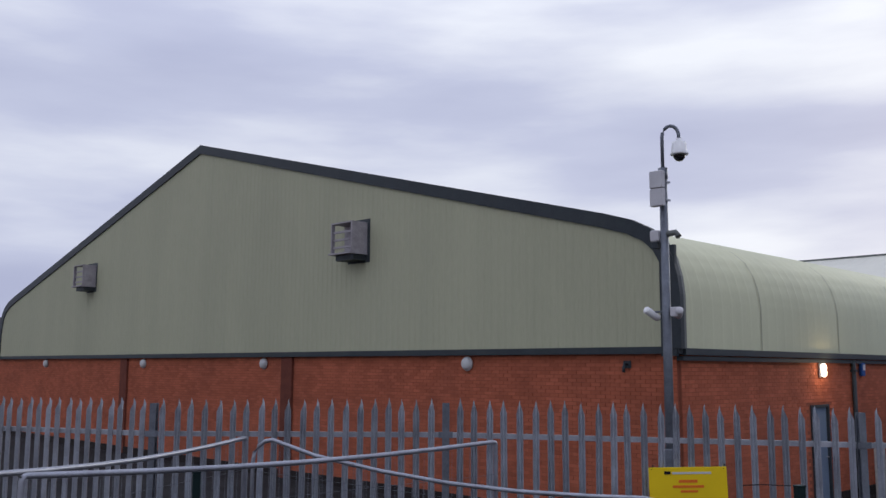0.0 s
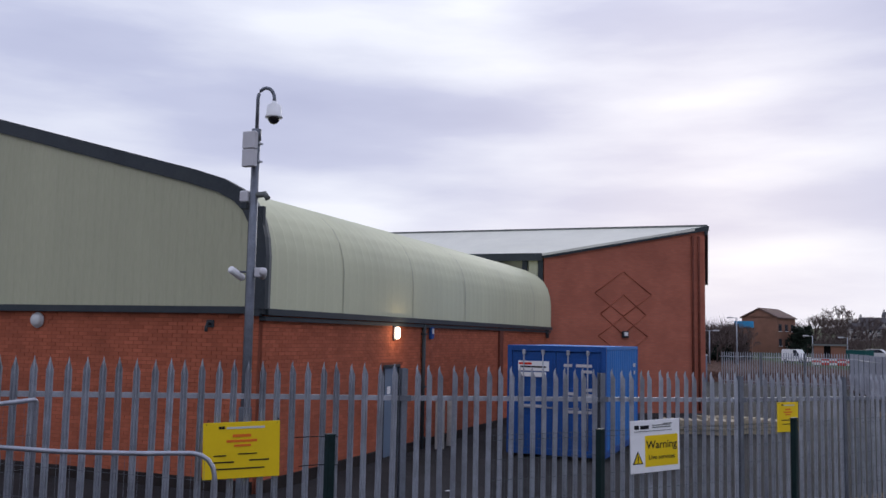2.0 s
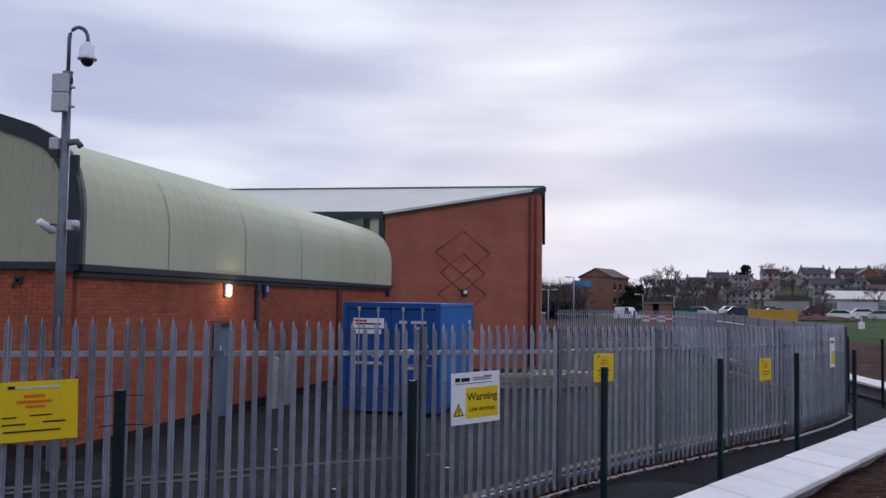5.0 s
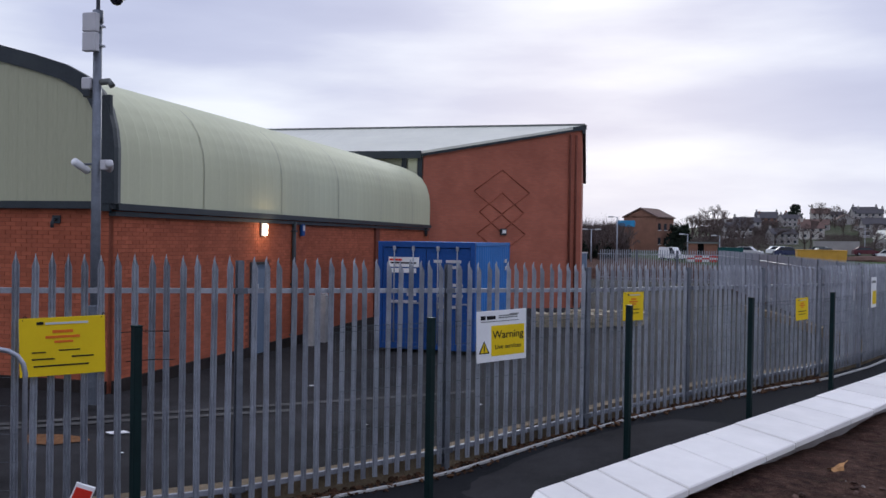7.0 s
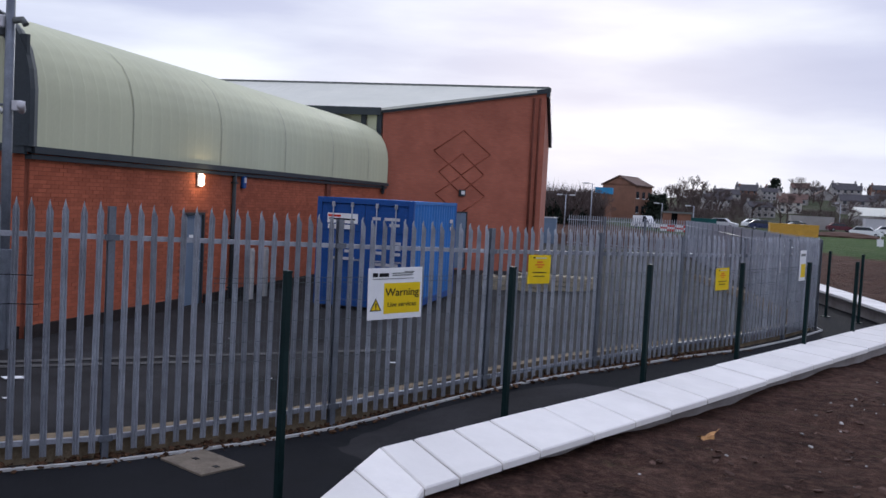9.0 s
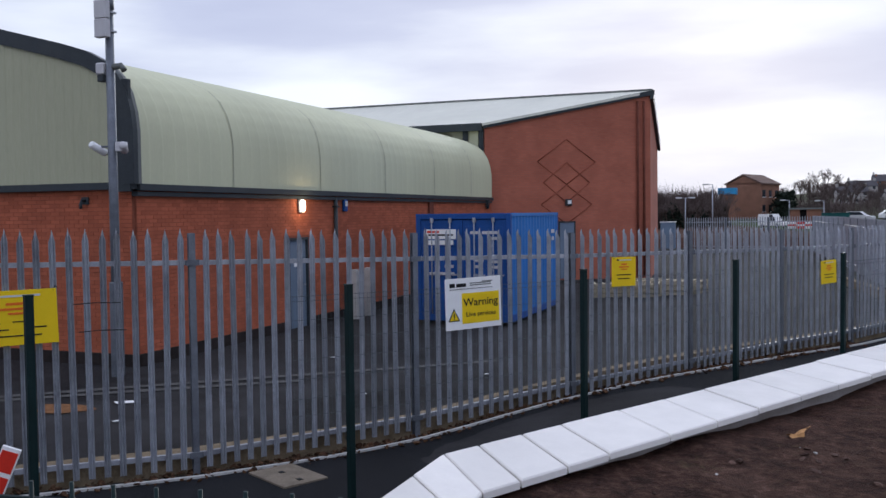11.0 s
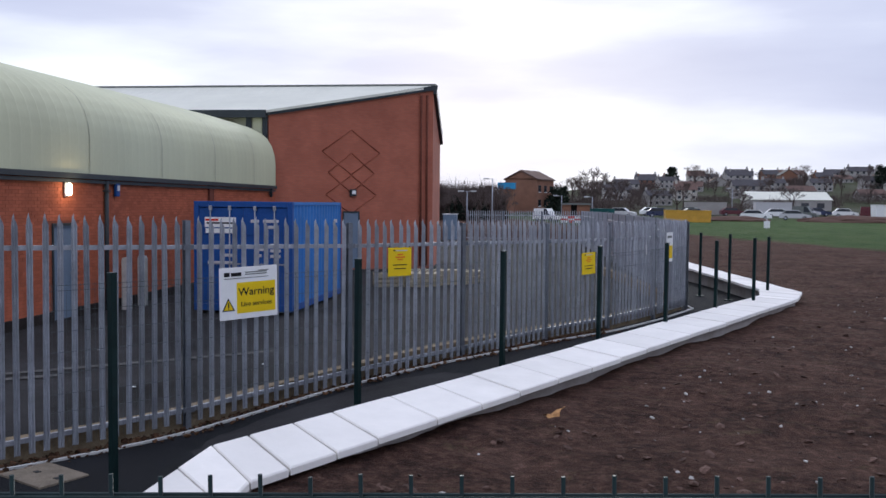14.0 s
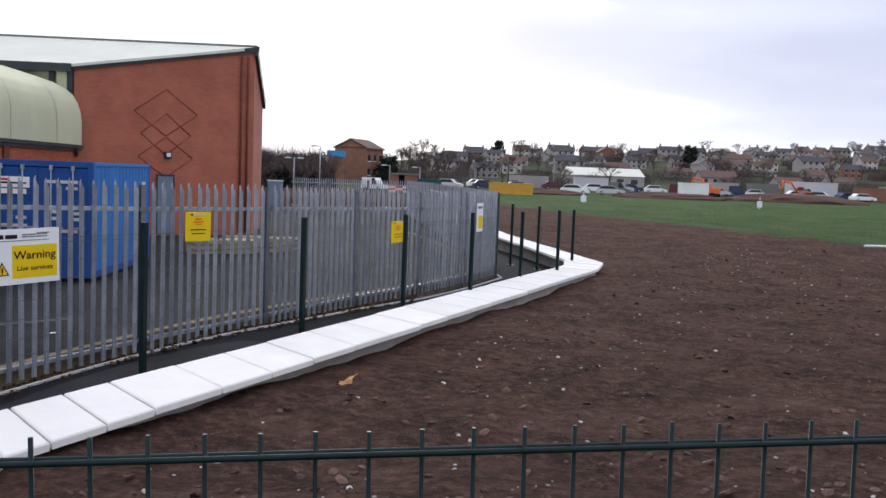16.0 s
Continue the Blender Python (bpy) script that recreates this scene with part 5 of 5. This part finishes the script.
rubble("soil_stones", 800, soil_spot, 0.032, gz, M_stone, "scattered pale stones on bare soil", "stones")
rubble("soil_clods", 2200, soil_spot, 0.06, gz, M_clod, "dark clods of dug soil", "soil clods", 0.5)
def foot_spot():
    k = random.randrange(3, 9); a, b_ = Vector(FENCE[k]), Vector(FENCE[k + 1]); u = random.random(); n_ = (b_ - a).normalized()
    o = random.uniform(-0.08, 0.12) if random.random() < 0.75 else random.uniform(0.1, 0.3)
    q = a.lerp(b_, u); return q.x + n_.y * o, q.y - n_.x * o
rubble("leaf_litter", 1500, foot_spot, 0.045, lambda x, y: float(level(x, y)) + 0.03, M_litter, "dead leaves and grit along fence foot", "leaf litter", 0.5)
t = thing("dead_leaf", pose(11.05, -3.82, gz(11.05, -3.82) + 0.02, 12, -10, 40), "curled orange-brown dead leaf on soil", "leaf")
bm = bmesh.new()
ring = [bm.verts.new((0.10 * math.cos(a) * (1 + 0.3 * math.cos(5 * a)), 0.065 * math.sin(a), 0.035 * math.cos(2 * a))) for a in [k * math.tau / 14 for k in range(14)]]
cv = bm.verts.new((0, 0, 0.0))
for k in range(14):
    bm.faces.new((cv, ring[k], ring[(k + 1) % 14]))
part("blade", bm, M_leaf, t); part("stalk", T([(0.1, 0, 0.02), (0.19, 0.02, 0.03)], 0.004, 5), M_leaf, t)
for x, y, s in ((1.9, -2.6, 0.14), (2.6, -3.6, 0.05), (2.9, 2.0, 0.06), (6.3, 1.0, 0.05), (5.0, -1.0, 0.04)):
    t = thing("litter", pose(x, y, float(level(x, y)) + 0.012, 0, 4, 30 * x), "scrap of white litter on asphalt", "litter", "yard litter")
    part("scrap", B(-s, -s * 0.6, 0, s, s * 0.6, 0.012, 0.003), M_white, t)
bm = bmesh.new()
pts = [bm.verts.new((0.45 * math.cos(a) * (1 + 0.25 * math.sin(3 * a)), 0.3 * math.sin(a), 0)) for a in [k * math.tau / 18 for k in range(18)]]
bm.faces.new(pts); solid("rust_stain", bm, M_moss, "orange rust stain on wet asphalt", "stain", kind="structure", m=pose(1.3, -3.2, float(level(1.3, -3.2)) + 0.012))
# drain channel lines in the yard
for (x0, y0, x1, y1) in ((-2.0, -4.3, 6.0, 2.5), (-3, -5.3, 3.5, -0.3)):
    L = math.hypot(x1 - x0, y1 - y0); t = thing("drain_channel", along((x0, y0), (x1, y1)), "worn concrete channel across the asphalt", "drain", "yard channels")
    bm = bmesh.new(); n = 16
    for k in range(n):
        xa, xb = L * k / n, L * (k + 1) / n
        c0, c1 = Vector((x0, y0)).lerp(Vector((x1, y1)), k / n), Vector((x0, y0)).lerp(Vector((x1, y1)), (k + 1) / n)
        za, zb = float(level(c0.x, c0.y)) + 0.012, float(level(c1.x, c1.y)) + 0.012
        bm.faces.new([bm.verts.new(p) for p in ((xa, -0.1, za), (xb, -0.1, zb), (xb, 0.1, zb), (xa, 0.1, za))])
    part("channel", bm, M_gutter, t)

# ---- distance: hillside, houses, trees, works site ----
def far_z(x, y):
    return gz(x, y)

def house(name, w, d, eave, ridge, wall, roof, label, chimneys=1, rows=2, cols=3):
    t = thing(name, pose(0, 0, -50), label, "house", "hillside houses")
    part("wall", B(-w / 2, -d / 2, -2.0, w / 2, d / 2, eave), wall, t)
    bm = bmesh.new(); prism(bm, [(-d / 2 - 0.3, eave - 0.1), (0, ridge), (d / 2 + 0.3, eave - 0.1), (d / 2 + 0.3, eave - 0.3), (0, ridge - 0.25), (-d / 2 - 0.3, eave - 0.3)], -w / 2 - 0.2, w / 2 + 0.2)
    rf = part("roof", bm, roof, t, m=pose(0, 0, 0, 0, 0, 90))
    for gx in (-w / 2, w / 2 - 0.12):
        bm = bmesh.new(); prism(bm, [(-d / 2, eave - 0.3), (d / 2, eave - 0.3), (0, ridge - 0.27)], -gx - 0.12, -gx)
        part("gable", bm, wall, t, m=pose(0, 0, 0, 0, 0, 90))
    for k in range(chimneys):
        cx = -w / 2 + 0.6 + k * (w - 1.2)
        ch = part("chimney", B(cx - 0.45, -0.35, ridge - 0.6, cx + 0.45, 0.35, ridge + 1.1), wall, t)
        part("pot", T([(cx, 0, ridge + 1.1), (cx, 0, ridge + 1.45)], 0.14, 6), roof, ch)
    for r in range(rows):
        for c in range(cols):
            x = -w / 2 + w * (c + 0.5) / cols; z = 0.9 + r * 2.6
            if z + 1.2 < eave:
                wn_ = part("window", B(x - 0.6, -d / 2 - 0.04, z, x + 0.6, -d / 2 - 0.003, z + 1.2), M_window, t)
                part("sill", B(x - 0.7, -d / 2 - 0.1, z - 0.1, x + 0.7, -d / 2 - 0.045, z), M_white, wn_)
    return t

protos = [house("terraced_house", 12, 7, 5.0, 7.4, M_pebble, M_slate, "grey pebbledash houses with slate roof on hillside", 2, 2, 4),
          house("semi_detached_house", 9, 7, 4.8, 7.6, M_cream, M_tile, "cream rendered house with brown tiled roof on hillside", 1, 2, 3),
          house("brick_house", 10, 8, 5.0, 7.8, M_farbrick, M_slate, "brown brick house with dark roof on hillside", 1, 2, 3),
          house("bungalow", 13, 8, 2.8, 5.2, M_pebble, M_tile, "low grey bungalow with brown roof on hillside", 1, 1, 4)]
rs = random.Random(7)
for row_y, x0, x1, st in ((196, 30, 150, 15), (222, 26, 175, 12), (250, 30, 205, 11), (282, 36, 225, 10), (316, 40, 240, 10), (345, 44, 250, 11)):
    x = x0
    while x < x1:
        p = protos[rs.choice((0, 0, 1, 2, 3) if row_y > 200 else (3, 3, 0, 1))]
        xx, yy = x + rs.uniform(-2, 2), row_y + rs.uniform(-8, 8)
        if not (row_y == 196 and 40 < xx < 74):
            s = rs.uniform(0.48, 0.66)
            copy_thing(p, pose(xx, yy, far_z(xx, yy) - 0.2, 0, 0, rs.choice((0, 0, 8, -12, 20, 90))) @ Matrix.Scale(s, 4))
        x += st * rs.uniform(0.75, 1.35)
for p in protos:
    for o in p.children_recursive:
        bpy.data.objects.remove(o)
    bpy.data.objects.remove(p)

h = house("block_of_flats", 8.0, 6.4, 6.0, 7.6, M_farbrick, M_tile, "brown brick flats with a pitched roof behind trees", 0, 2, 3)
h.matrix_basis = pose(4.7, 160, 1.5, 0, 0, 68)
t = thing("white_roofed_hall", pose(56, 180, 1.9), "long low grey hall with a white roof", "building")
part("wall", B(-7.8, -5, -1, 7.8, 5, 2.1), M_pebble, t)
bm = bmesh.new(); prism(bm, [(-5.2, 2.2), (0, 3.9), (5.2, 2.2)], -8.0, 8.0); part("roof", bm, M_roof, t, m=pose(0, 0, 0, 0, 0, 90))
for k in range(5):
    part("window", B(-7 + k * 3.0, -5.05, 0.6, -5.6 + k * 3.0, -5.003, 1.6), M_window, t)
t = thing("blue_shed", pose(1.0, 150, 1.5), "bright blue sheet-metal shed roof behind trees", "building")
part("wall", B(-1.3, -2, -0.5, 1.3, 2, 3.9), M_farbrick, t); part("roof", B(-1.5, -2.2, 3.9, 1.5, 2.2, 5.0), M_skyblue, t)

# bare winter trees
def bare_tree(seed, height, spread, thick):
    r = random.Random(seed)
    trunk, twigs = bmesh.new(), bmesh.new()
    def grow(p, d, length, rad, depth):
        q = p + d * length
        mid = (p + q) / 2 + Vector((r.uniform(-1, 1), r.uniform(-1, 1), 0)) * length * 0.06
        tube(trunk if depth < 2 else twigs, [p, mid, q], [max(rad, 0.022), max(rad * 0.8, 0.02), max(rad * 0.6, 0.016)], 5 if depth < 2 else 3, False)
        if depth >= 5:
            return
        for k in range(3 if depth else 4):
            a, tilt = r.uniform(0, math.tau), r.uniform(0.35, 0.95) * spread
            side = Vector((math.cos(a), math.sin(a), 0))
            nd = (d * math.cos(tilt) + side * math.sin(tilt) + Vector((0, 0, 0.12))).normalized()
            grow(p.lerp(q, r.uniform(0.55, 1.0)), nd, length * r.uniform(0.55, 0.78), rad * 0.55, depth + 1)
    grow(Vector((0, 0, -0.2)), Vector((r.uniform(-.05, .05), r.uniform(-.05, .05), 1)).normalized(), height * 0.36, thick, 0)
    t = thing("bare_tree", pose(0, 0, -60), "leafless winter tree with a fine twig crown", "tree", "winter trees")
    part("trunk", trunk, M_bark, t); part("crown", twigs, M_twig, t, "fine bare twigs")
    return t
trees = [bare_tree(s, hgt, sp, th) for s, hgt, sp, th in ((3, 7, 1.0, 0.16), (8, 8, 0.8, 0.2), (21, 6, 1.25, 0.18), (34, 9, 0.9, 0.22))]
def plant(k, x, y, s):
    copy_thing(trees[k % 4], pose(x, y, far_z(x, y), 0, 0, rs.uniform(0, 360)) @ Matrix.Scale(s, 4))
def thicket(x, y, w, hgt):
    t = thing("thicket", pose(x, y, far_z(x, y)), "dense brown winter thicket of bare stems", "shrub", "thickets")
    bm = bmesh.new()
    for k in range(1500):
        a, rr_ = rs.uniform(0, math.tau), rs.random() ** 0.5
        b0 = Vector((math.cos(a) * rr_ * w, math.sin(a) * rr_ * w * 0.6, rs.uniform(0, hgt * 0.62) * (1 - 0.35 * rr_)))
        d = Vector((rs.uniform(-0.5, 0.5), rs.uniform(-0.5, 0.5), rs.uniform(0.5, 1))).normalized() * rs.uniform(0.4, 0.38 * hgt)
        o = Vector((rs.uniform(-1, 1), rs.uniform(-1, 1), 0)) * 0.09
        bm.faces.new([bm.verts.new(b0), bm.verts.new(b0 + o), bm.verts.new(b0 + d)])
    part("brush", bm, M_twig, t)["kind"] = "stuff"
for k in range(24):
    thicket(-13 + k * 0.66 + rs.uniform(-0.4, 0.4), rs.uniform(98, 112), rs.uniform(1.4, 2.2), rs.uniform(5.4, 7.0))
for k in range(58):
    y = rs.uniform(150, 330); thicket(8 + rs.uniform(0, 0.62) * y, y, rs.uniform(3, 6), rs.uniform(2.6, 4.6))
for k in range(26):
    plant(k, rs.uniform(-12, 3.2), rs.uniform(88, 118), rs.uniform(0.5, 0.72))
for k in range(12):
    plant(k, rs.uniform(9, 26), rs.uniform(165, 185), rs.uniform(0.75, 1.05))
for k, (x, s) in enumerate(((13, 1.35), (17.5, 1.3), (20, 1.1))):
    plant(k, x, 190 + k, s)
for k in range(64):
    y = rs.uniform(165, 330); plant(k, 10 + rs.uniform(0, 0.6) * y - 4, y, rs.uniform(0.6, 1.05))
for k in range(16):
    plant(k, rs.uniform(120, 215), rs.uniform(300, 345), rs.uniform(0.75, 1.1))
for p in trees:
    for o in p.children_recursive:
        bpy.data.objects.remove(o)
    bpy.data.objects.remove(p)

def evergreen(x, y, s, tall=1.0):
    t = thing("evergreen_shrub", pose(x, y, far_z(x, y)), "dark evergreen shrub with an uneven crown", "shrub", "evergreens")
    bm = bmesh.new()
    for k in range(420):
        a, rr_, zz = rs.uniform(0, math.tau), rs.random() ** 0.5, rs.random()
        c = Vector((math.cos(a) * rr_ * s * (1.1 - 0.7 * zz), math.sin(a) * rr_ * s * (1.1 - 0.7 * zz), 0.2 + zz * s * 1.9 * tall))
        v = [bm.verts.new(c + Vector((rs.uniform(-1, 1), rs.uniform(-1, 1), rs.uniform(-1, 1))) * 0.28 * s) for _ in range(3)]
        bm.faces.new(v)
    part("crown", bm, M_ever, t); part("trunk", T([(0, 0, -0.2), (0, 0, s)], [0.1 * s, 0.04 * s], 6), M_bark, t)
for x, y, s, tl in ((9.5, 158, 2.0, 1.1), (11.0, 150, 1.5, 1.6), (-6, 100, 1.5, 1.0), (-2.0, 97, 1.4, 1.0), (1.0, 99, 1.3, 0.9), (2.6, 104, 1.5, 0.9), (-9, 105, 1.6, 1.0), (110, 140, 2.0, 1.0), (98, 250, 3, 1.0), (46, 290, 2.6, 1.2)):
    evergreen(x, y, s, tl)

# vehicles
def vehicle(m, length, height, paint, label, category, van=False):
    t = thing("van" if van else "car", m, label, category, "distant vehicles")
    L, H = length, height
    lower = [(-L / 2, 0.3), (L / 2, 0.3), (L / 2, 0.62), (L * 0.46, 0.78), (L * 0.25, 0.9), (-L * 0.48, 0.95), (-L / 2, 0.7)]
    cab = [(L * 0.27, 0.88), (L * 0.1, H), (-L * 0.47 if van else -L * 0.3, H), (-L * 0.49 if van else -L * 0.46, 0.9)]
    bm = bmesh.new(); prism(bm, lower, -0.82, 0.82); part("body", bm, paint, t)
    bm = bmesh.new(); prism(bm, cab, -0.72, 0.72); part("cabin", bm, paint, t)
    gl_ = [(L * 0.235, 0.95), (L * 0.095, H - 0.08), (-L * 0.02 if van else -L * 0.28, H - 0.08), (-L * 0.02 if van else -L * 0.42, 0.95)]
    bm = bmesh.new(); prism(bm, gl_, -0.735, 0.735); part("side_glass", bm, M_window, t)
    for x in (-L * 0.3, L * 0.3):
        for y in (-0.82, 0.66):
            wh = part("wheel", T([(x, y, 0.3), (x, y + 0.16, 0.3)], 0.3, 14), M_tyre, t)
            part("rim", T([(x, y - 0.004, 0.3), (x, y + 0.164, 0.3)], 0.17, 10), M_galv, wh)
    for y in (-0.6, 0.6):
        part("headlight", B(L / 2 - 0.03, y - 0.15, 0.6, L / 2 + 0.006, y + 0.15, 0.75), M_white, t)
    return t
vz = lambda x, y: far_z(x, y)
vehicle(pose(9.2, 95, 0.72, 0, 0, -35) @ Matrix.Scale(0.8, 4), 4.0, 1.9, M_white, "white van parked at the far works site", "van", True)
for k, (x, y, pm) in enumerate(((20, 128, M_offwhite), (26, 131, M_carblue), (31, 129, M_trim_light), (38, 119, M_white), (44, 122, M_offwhite), (26, 142, M_white), (33, 146, M_trim_light), (40, 148, M_maroon))):
    vehicle(pose(x, y, vz(x, y), 0, 0, rs.uniform(-30, 30)), 4.2, 1.45, pm, "parked car at the far edge of the field", "car")
for k in range(22):
    x, y = 46 + k * 3.1 + rs.uniform(-1, 1), 140 + rs.uniform(-6, 14)
    vehicle(pose(x, y, vz(x, y), 0, 0, rs.uniform(-40, 40)), rs.uniform(3.8, 4.6), 1.9 if k % 4 == 1 else 1.45, (M_white, M_trim_light, M_offwhite, M_carblue, M_white, M_maroon)[k % 6], "van parked among works traffic" if k % 4 == 1 else "car parked among works traffic", "van" if k % 4 == 1 else "car", k % 4 == 1)
# gate hut, barriers, steel boxes
t = thing("site_hut", pose(12.6, 96, 0.6), "small dark red brick hut with flat roof and doorway", "hut")
part("wall", B(-1.6, -1.2, -0.3, -0.6, 1.2, 2.1), M_farbrick, t); part("wall", B(0.1, -1.2, -0.3, 1.6, 1.2, 2.1), M_farbrick, t); part("doorway", B(-0.6, -0.4, -0.3, 0.1, 1.2, 2.1), M_black, t); part("roof", B(-1.8, -1.4, 2.1, 1.8, 1.4, 2.3), M_trim_light, t)
for k in range(5):
    t = thing("plastic_barrier", pose(11.2 + k * 0.85, 93.5, 0.6), "red and white plastic traffic barrier", "barrier", "plastic barriers")
    part("block", B(-0.4, -0.2, 0, 0.4, 0.2, 0.75, 0.05), M_redw if k % 2 else M_white, t); part("band", B(-0.41, -0.21, 0.3, 0.41, 0.21, 0.5), M_white if k % 2 else M_redw, t)
def steel_box(x, y, w, d, hgt, mt, label, name="storage_container"):
    t = thing(name, pose(x, y, vz(x, y)), label, {"storage_container": "container", "site_cabin": "cabin"}.get(name, "skip"))
    bm = bmesh.new(); prism(bm, [(-w / 2 * 0.97, 0), (w / 2 * 0.97, 0), (w / 2, hgt), (-w / 2, hgt)], -d / 2, d / 2); part("body", bm, mt, t)
    for k in range(int(w / 0.6)):
        part("rib", B(-w / 2 + 0.3 + k * 0.6, -d / 2 - 0.05, 0.05, -w / 2 + 0.38 + k * 0.6, -d / 2 - 0.003, hgt - 0.05), mt, t)
    part("top_rim", B(-w / 2 - 0.04, -d / 2 - 0.06, hgt, w / 2 + 0.04, d / 2 + 0.06, hgt + 0.08), mt, t)
steel_box(15.7, 100, 3.2, 2.4, 1.55, M_teal, "dark teal steel container at works site")
steel_box(16.6, 88, 2.1, 1.5, 1.05, M_skip, "yellow steel skip at works site", "skip")
steel_box(26.6, 104, 5.6, 2.2, 1.4, M_skip, "long yellow-orange steel skip at works site", "skip")
for k, (x, y, w_, hh, mt_) in enumerate(((71, 150, 6, 2.3, M_pebble), (78, 148, 5, 2.4, M_trim_light), (88, 150, 9, 3.0, M_offwhite), (98, 147, 6, 2.4, M_farbrick), (106, 152, 7, 2.6, M_pebble), (47, 150, 6, 2.3, M_offwhite), (36, 152, 7, 2.2, M_pebble))):
    steel_box(x, y, w_, 2.4, hh, mt_, "grey site cabin beyond the earth heaps" if k != 3 else "brown site cabin beyond the earth heaps", "site_cabin")
steel_box(60, 132, 4.4, 2.4, 2.2, M_white, "white steel store box beyond the field")
for x, y, w_, hh in ((50, 112, 16, 0.9), (70, 116, 22, 1.3), (92, 114, 18, 0.8), (34, 112, 9, 0.7)):
    bm = bmesh.new(); g = bmesh.ops.create_icosphere(bm, subdivisions=3, radius=1)
    for v in bm.verts:
        v.co = Vector((v.co.x * w_ / 2, v.co.y * 2.2, v.co.z * hh)) * (1 + 0.18 * noise.noise(v.co * 3 + Vector((x, 0, 0))))
    solid("soil_mound", bm, M_clod, "dark heap of dug earth past the field", "soil heap", "earth heaps", m=pose(x, y, vz(x, y)))
def digger(x, y, rz, size):
    t = thing("excavator", pose(x, y, vz(x, y), 0, 0, rz) @ Matrix.Scale(size, 4), "orange tracked excavator with folded boom", "excavator", "excavators")
    for s in (-1, 1):
        part("track", B(-1.6, s * 1.0 - 0.25, 0, 1.6, s * 1.0 + 0.25, 0.75, 0.2), M_tyre, t)
    part("house_body", B(-1.6, -1.1, 0.85, 1.0, 1.1, 1.9, 0.1), M_orange, t); cb = part("cab", B(0.2, 0.1, 1.9, 1.2, 1.1, 2.9, 0.08), M_orange, t); part("cab_glass", B(0.3, 0.08, 2.1, 1.22, 1.12, 2.75), M_window, cb)
    part("boom", T([(1.0, -0.3, 1.5), (2.4, -0.3, 3.6), (4.2, -0.3, 3.9)], 0.22, 6), M_orange, t); part("dipper", T([(4.1, -0.3, 4.0), (4.7, -0.3, 1.4)], 0.17, 6), M_orange, t)
    part("bucket", B(4.2, -0.8, 0.6, 5.1, 0.2, 1.4, 0.15), M_trim, t)
digger(66, 140, 150, 0.8); digger(81, 138, 175, 0.8)
# street lamps and masts
def column(x, y, z0, hgt, label, two=False):
    t = thing("street_lamp", pose(x, y, z0), label, "street lamp", "lamp columns")
    part("pole", T([(0, 0, -0.3), (0, 0, hgt)], [0.08, 0.05], 8), M_galv, t)
    for s in ((-1, 1) if two else (-1,)):
        part("arm", T([(0, 0, hgt - 0.05), (s * 0.6, 0, hgt)], 0.03, 6), M_galv, t); part("lantern", B(min(0.4 * s, 1.0 * s), -0.12, hgt - 0.08, max(0.4 * s, 1.0 * s), 0.12, hgt + 0.06, 0.03), M_offwhite, t)
column(0.6, 86, 0.5, 3.6, "slim grey lamp column by the trees", True); column(3.3, 87, 0.5, 5.0, "tall slim grey mast by the trees")
column(10.9, 97, 0.5, 3.3, "grey lamp column by the works site"); column(14.6, 99, 0.5, 3.2, "grey lamp column by the works site"); column(42, 160, 1.0, 5.0, "tall grey lamp column behind field")
t = thing("roadside_cabinet", pose(2.0, 60, float(level(2, 60))), "pale blue steel cabinet beyond the fence", "cabinet")
part("body", B(-0.55, -0.4, 0, 0.55, 0.4, 2.05, 0.03), M_door, t); part("door", B(-0.45, -0.42, 0.15, 0.45, -0.403, 1.9), M_door, t); part("cap", B(-0.6, -0.45, 2.05, 0.6, 0.45, 2.12), M_offwhite, t)
# field marker posts
for x, y in ((30.5, 77), (50, 80.5)):
    t = thing("marker_post", pose(x, y, vz(x, y)), "white marker sign on a stake in turf", "marker", "field markers")
    part("stake", T([(0, 0, -0.1), (0, 0, 1.25)], 0.03, 6), M_white, t); part("panel", B(-0.28, -0.03, 0.15, 0.28, 0.03, 0.8, 0.01), M_white, t)
t = thing("white_pipe", pose(30.6, 21.4, gz(30.6, 21.4) + 0.06, 0, 0, 5), "short white plastic pipe lying on the soil", "pipe")
part("tube", T([(-0.6, 0, 0), (0.6, 0, 0)], 0.05, 10), M_white, t); part("collar", T([(0.5, 0, 0), (0.62, 0, 0)], 0.062, 10), M_white, t)

# ---- car park side ----
sheet("car_park", np.linspace(-140, -36, 20), np.linspace(-40, 60, 20), lambda X, Y: 0.03 + 0 * X, M_asphalt, "grey asphalt car park with parked cars", "car park")
for k in range(3):
    t = house("terraced_house", 9, 7, 5.0, 7.2, M_cream if k % 2 else M_pebble, M_slate, "pale rendered terraced house with dark roof past car park", 1, 2, 3)
    t.matrix_basis = pose(-76, -6 + k * 9.1, 0.0, 0, 0, 90)
vehicle(pose(-50, 1.8, 0.03, 0, 0, 70), 4.2, 1.45, M_maroon, "maroon car parked in the car park", "car"); vehicle(pose(-60, 4.5, 0.03, 0, 0, 80), 4.2, 1.5, M_white, "white car parked in the car park", "car")
vehicle(pose(-55, 3.4, 0.03, 0, 0, 60), 4.2, 1.45, M_carblue, "dark blue car parked in the car park", "car")
column(-50, 4.2, 0.0, 6.7, "grey street lamp beside the car park")
t = thing("garden_wall", pose(-66, 5, 0), "low brown brick boundary wall past car park", "wall")
part("wall", B(-0.12, -20, 0, 0.12, 20, 1.7), M_farbrick, t); part("capping", B(-0.16, -20, 1.7, 0.16, 20, 1.78), M_edging, t)
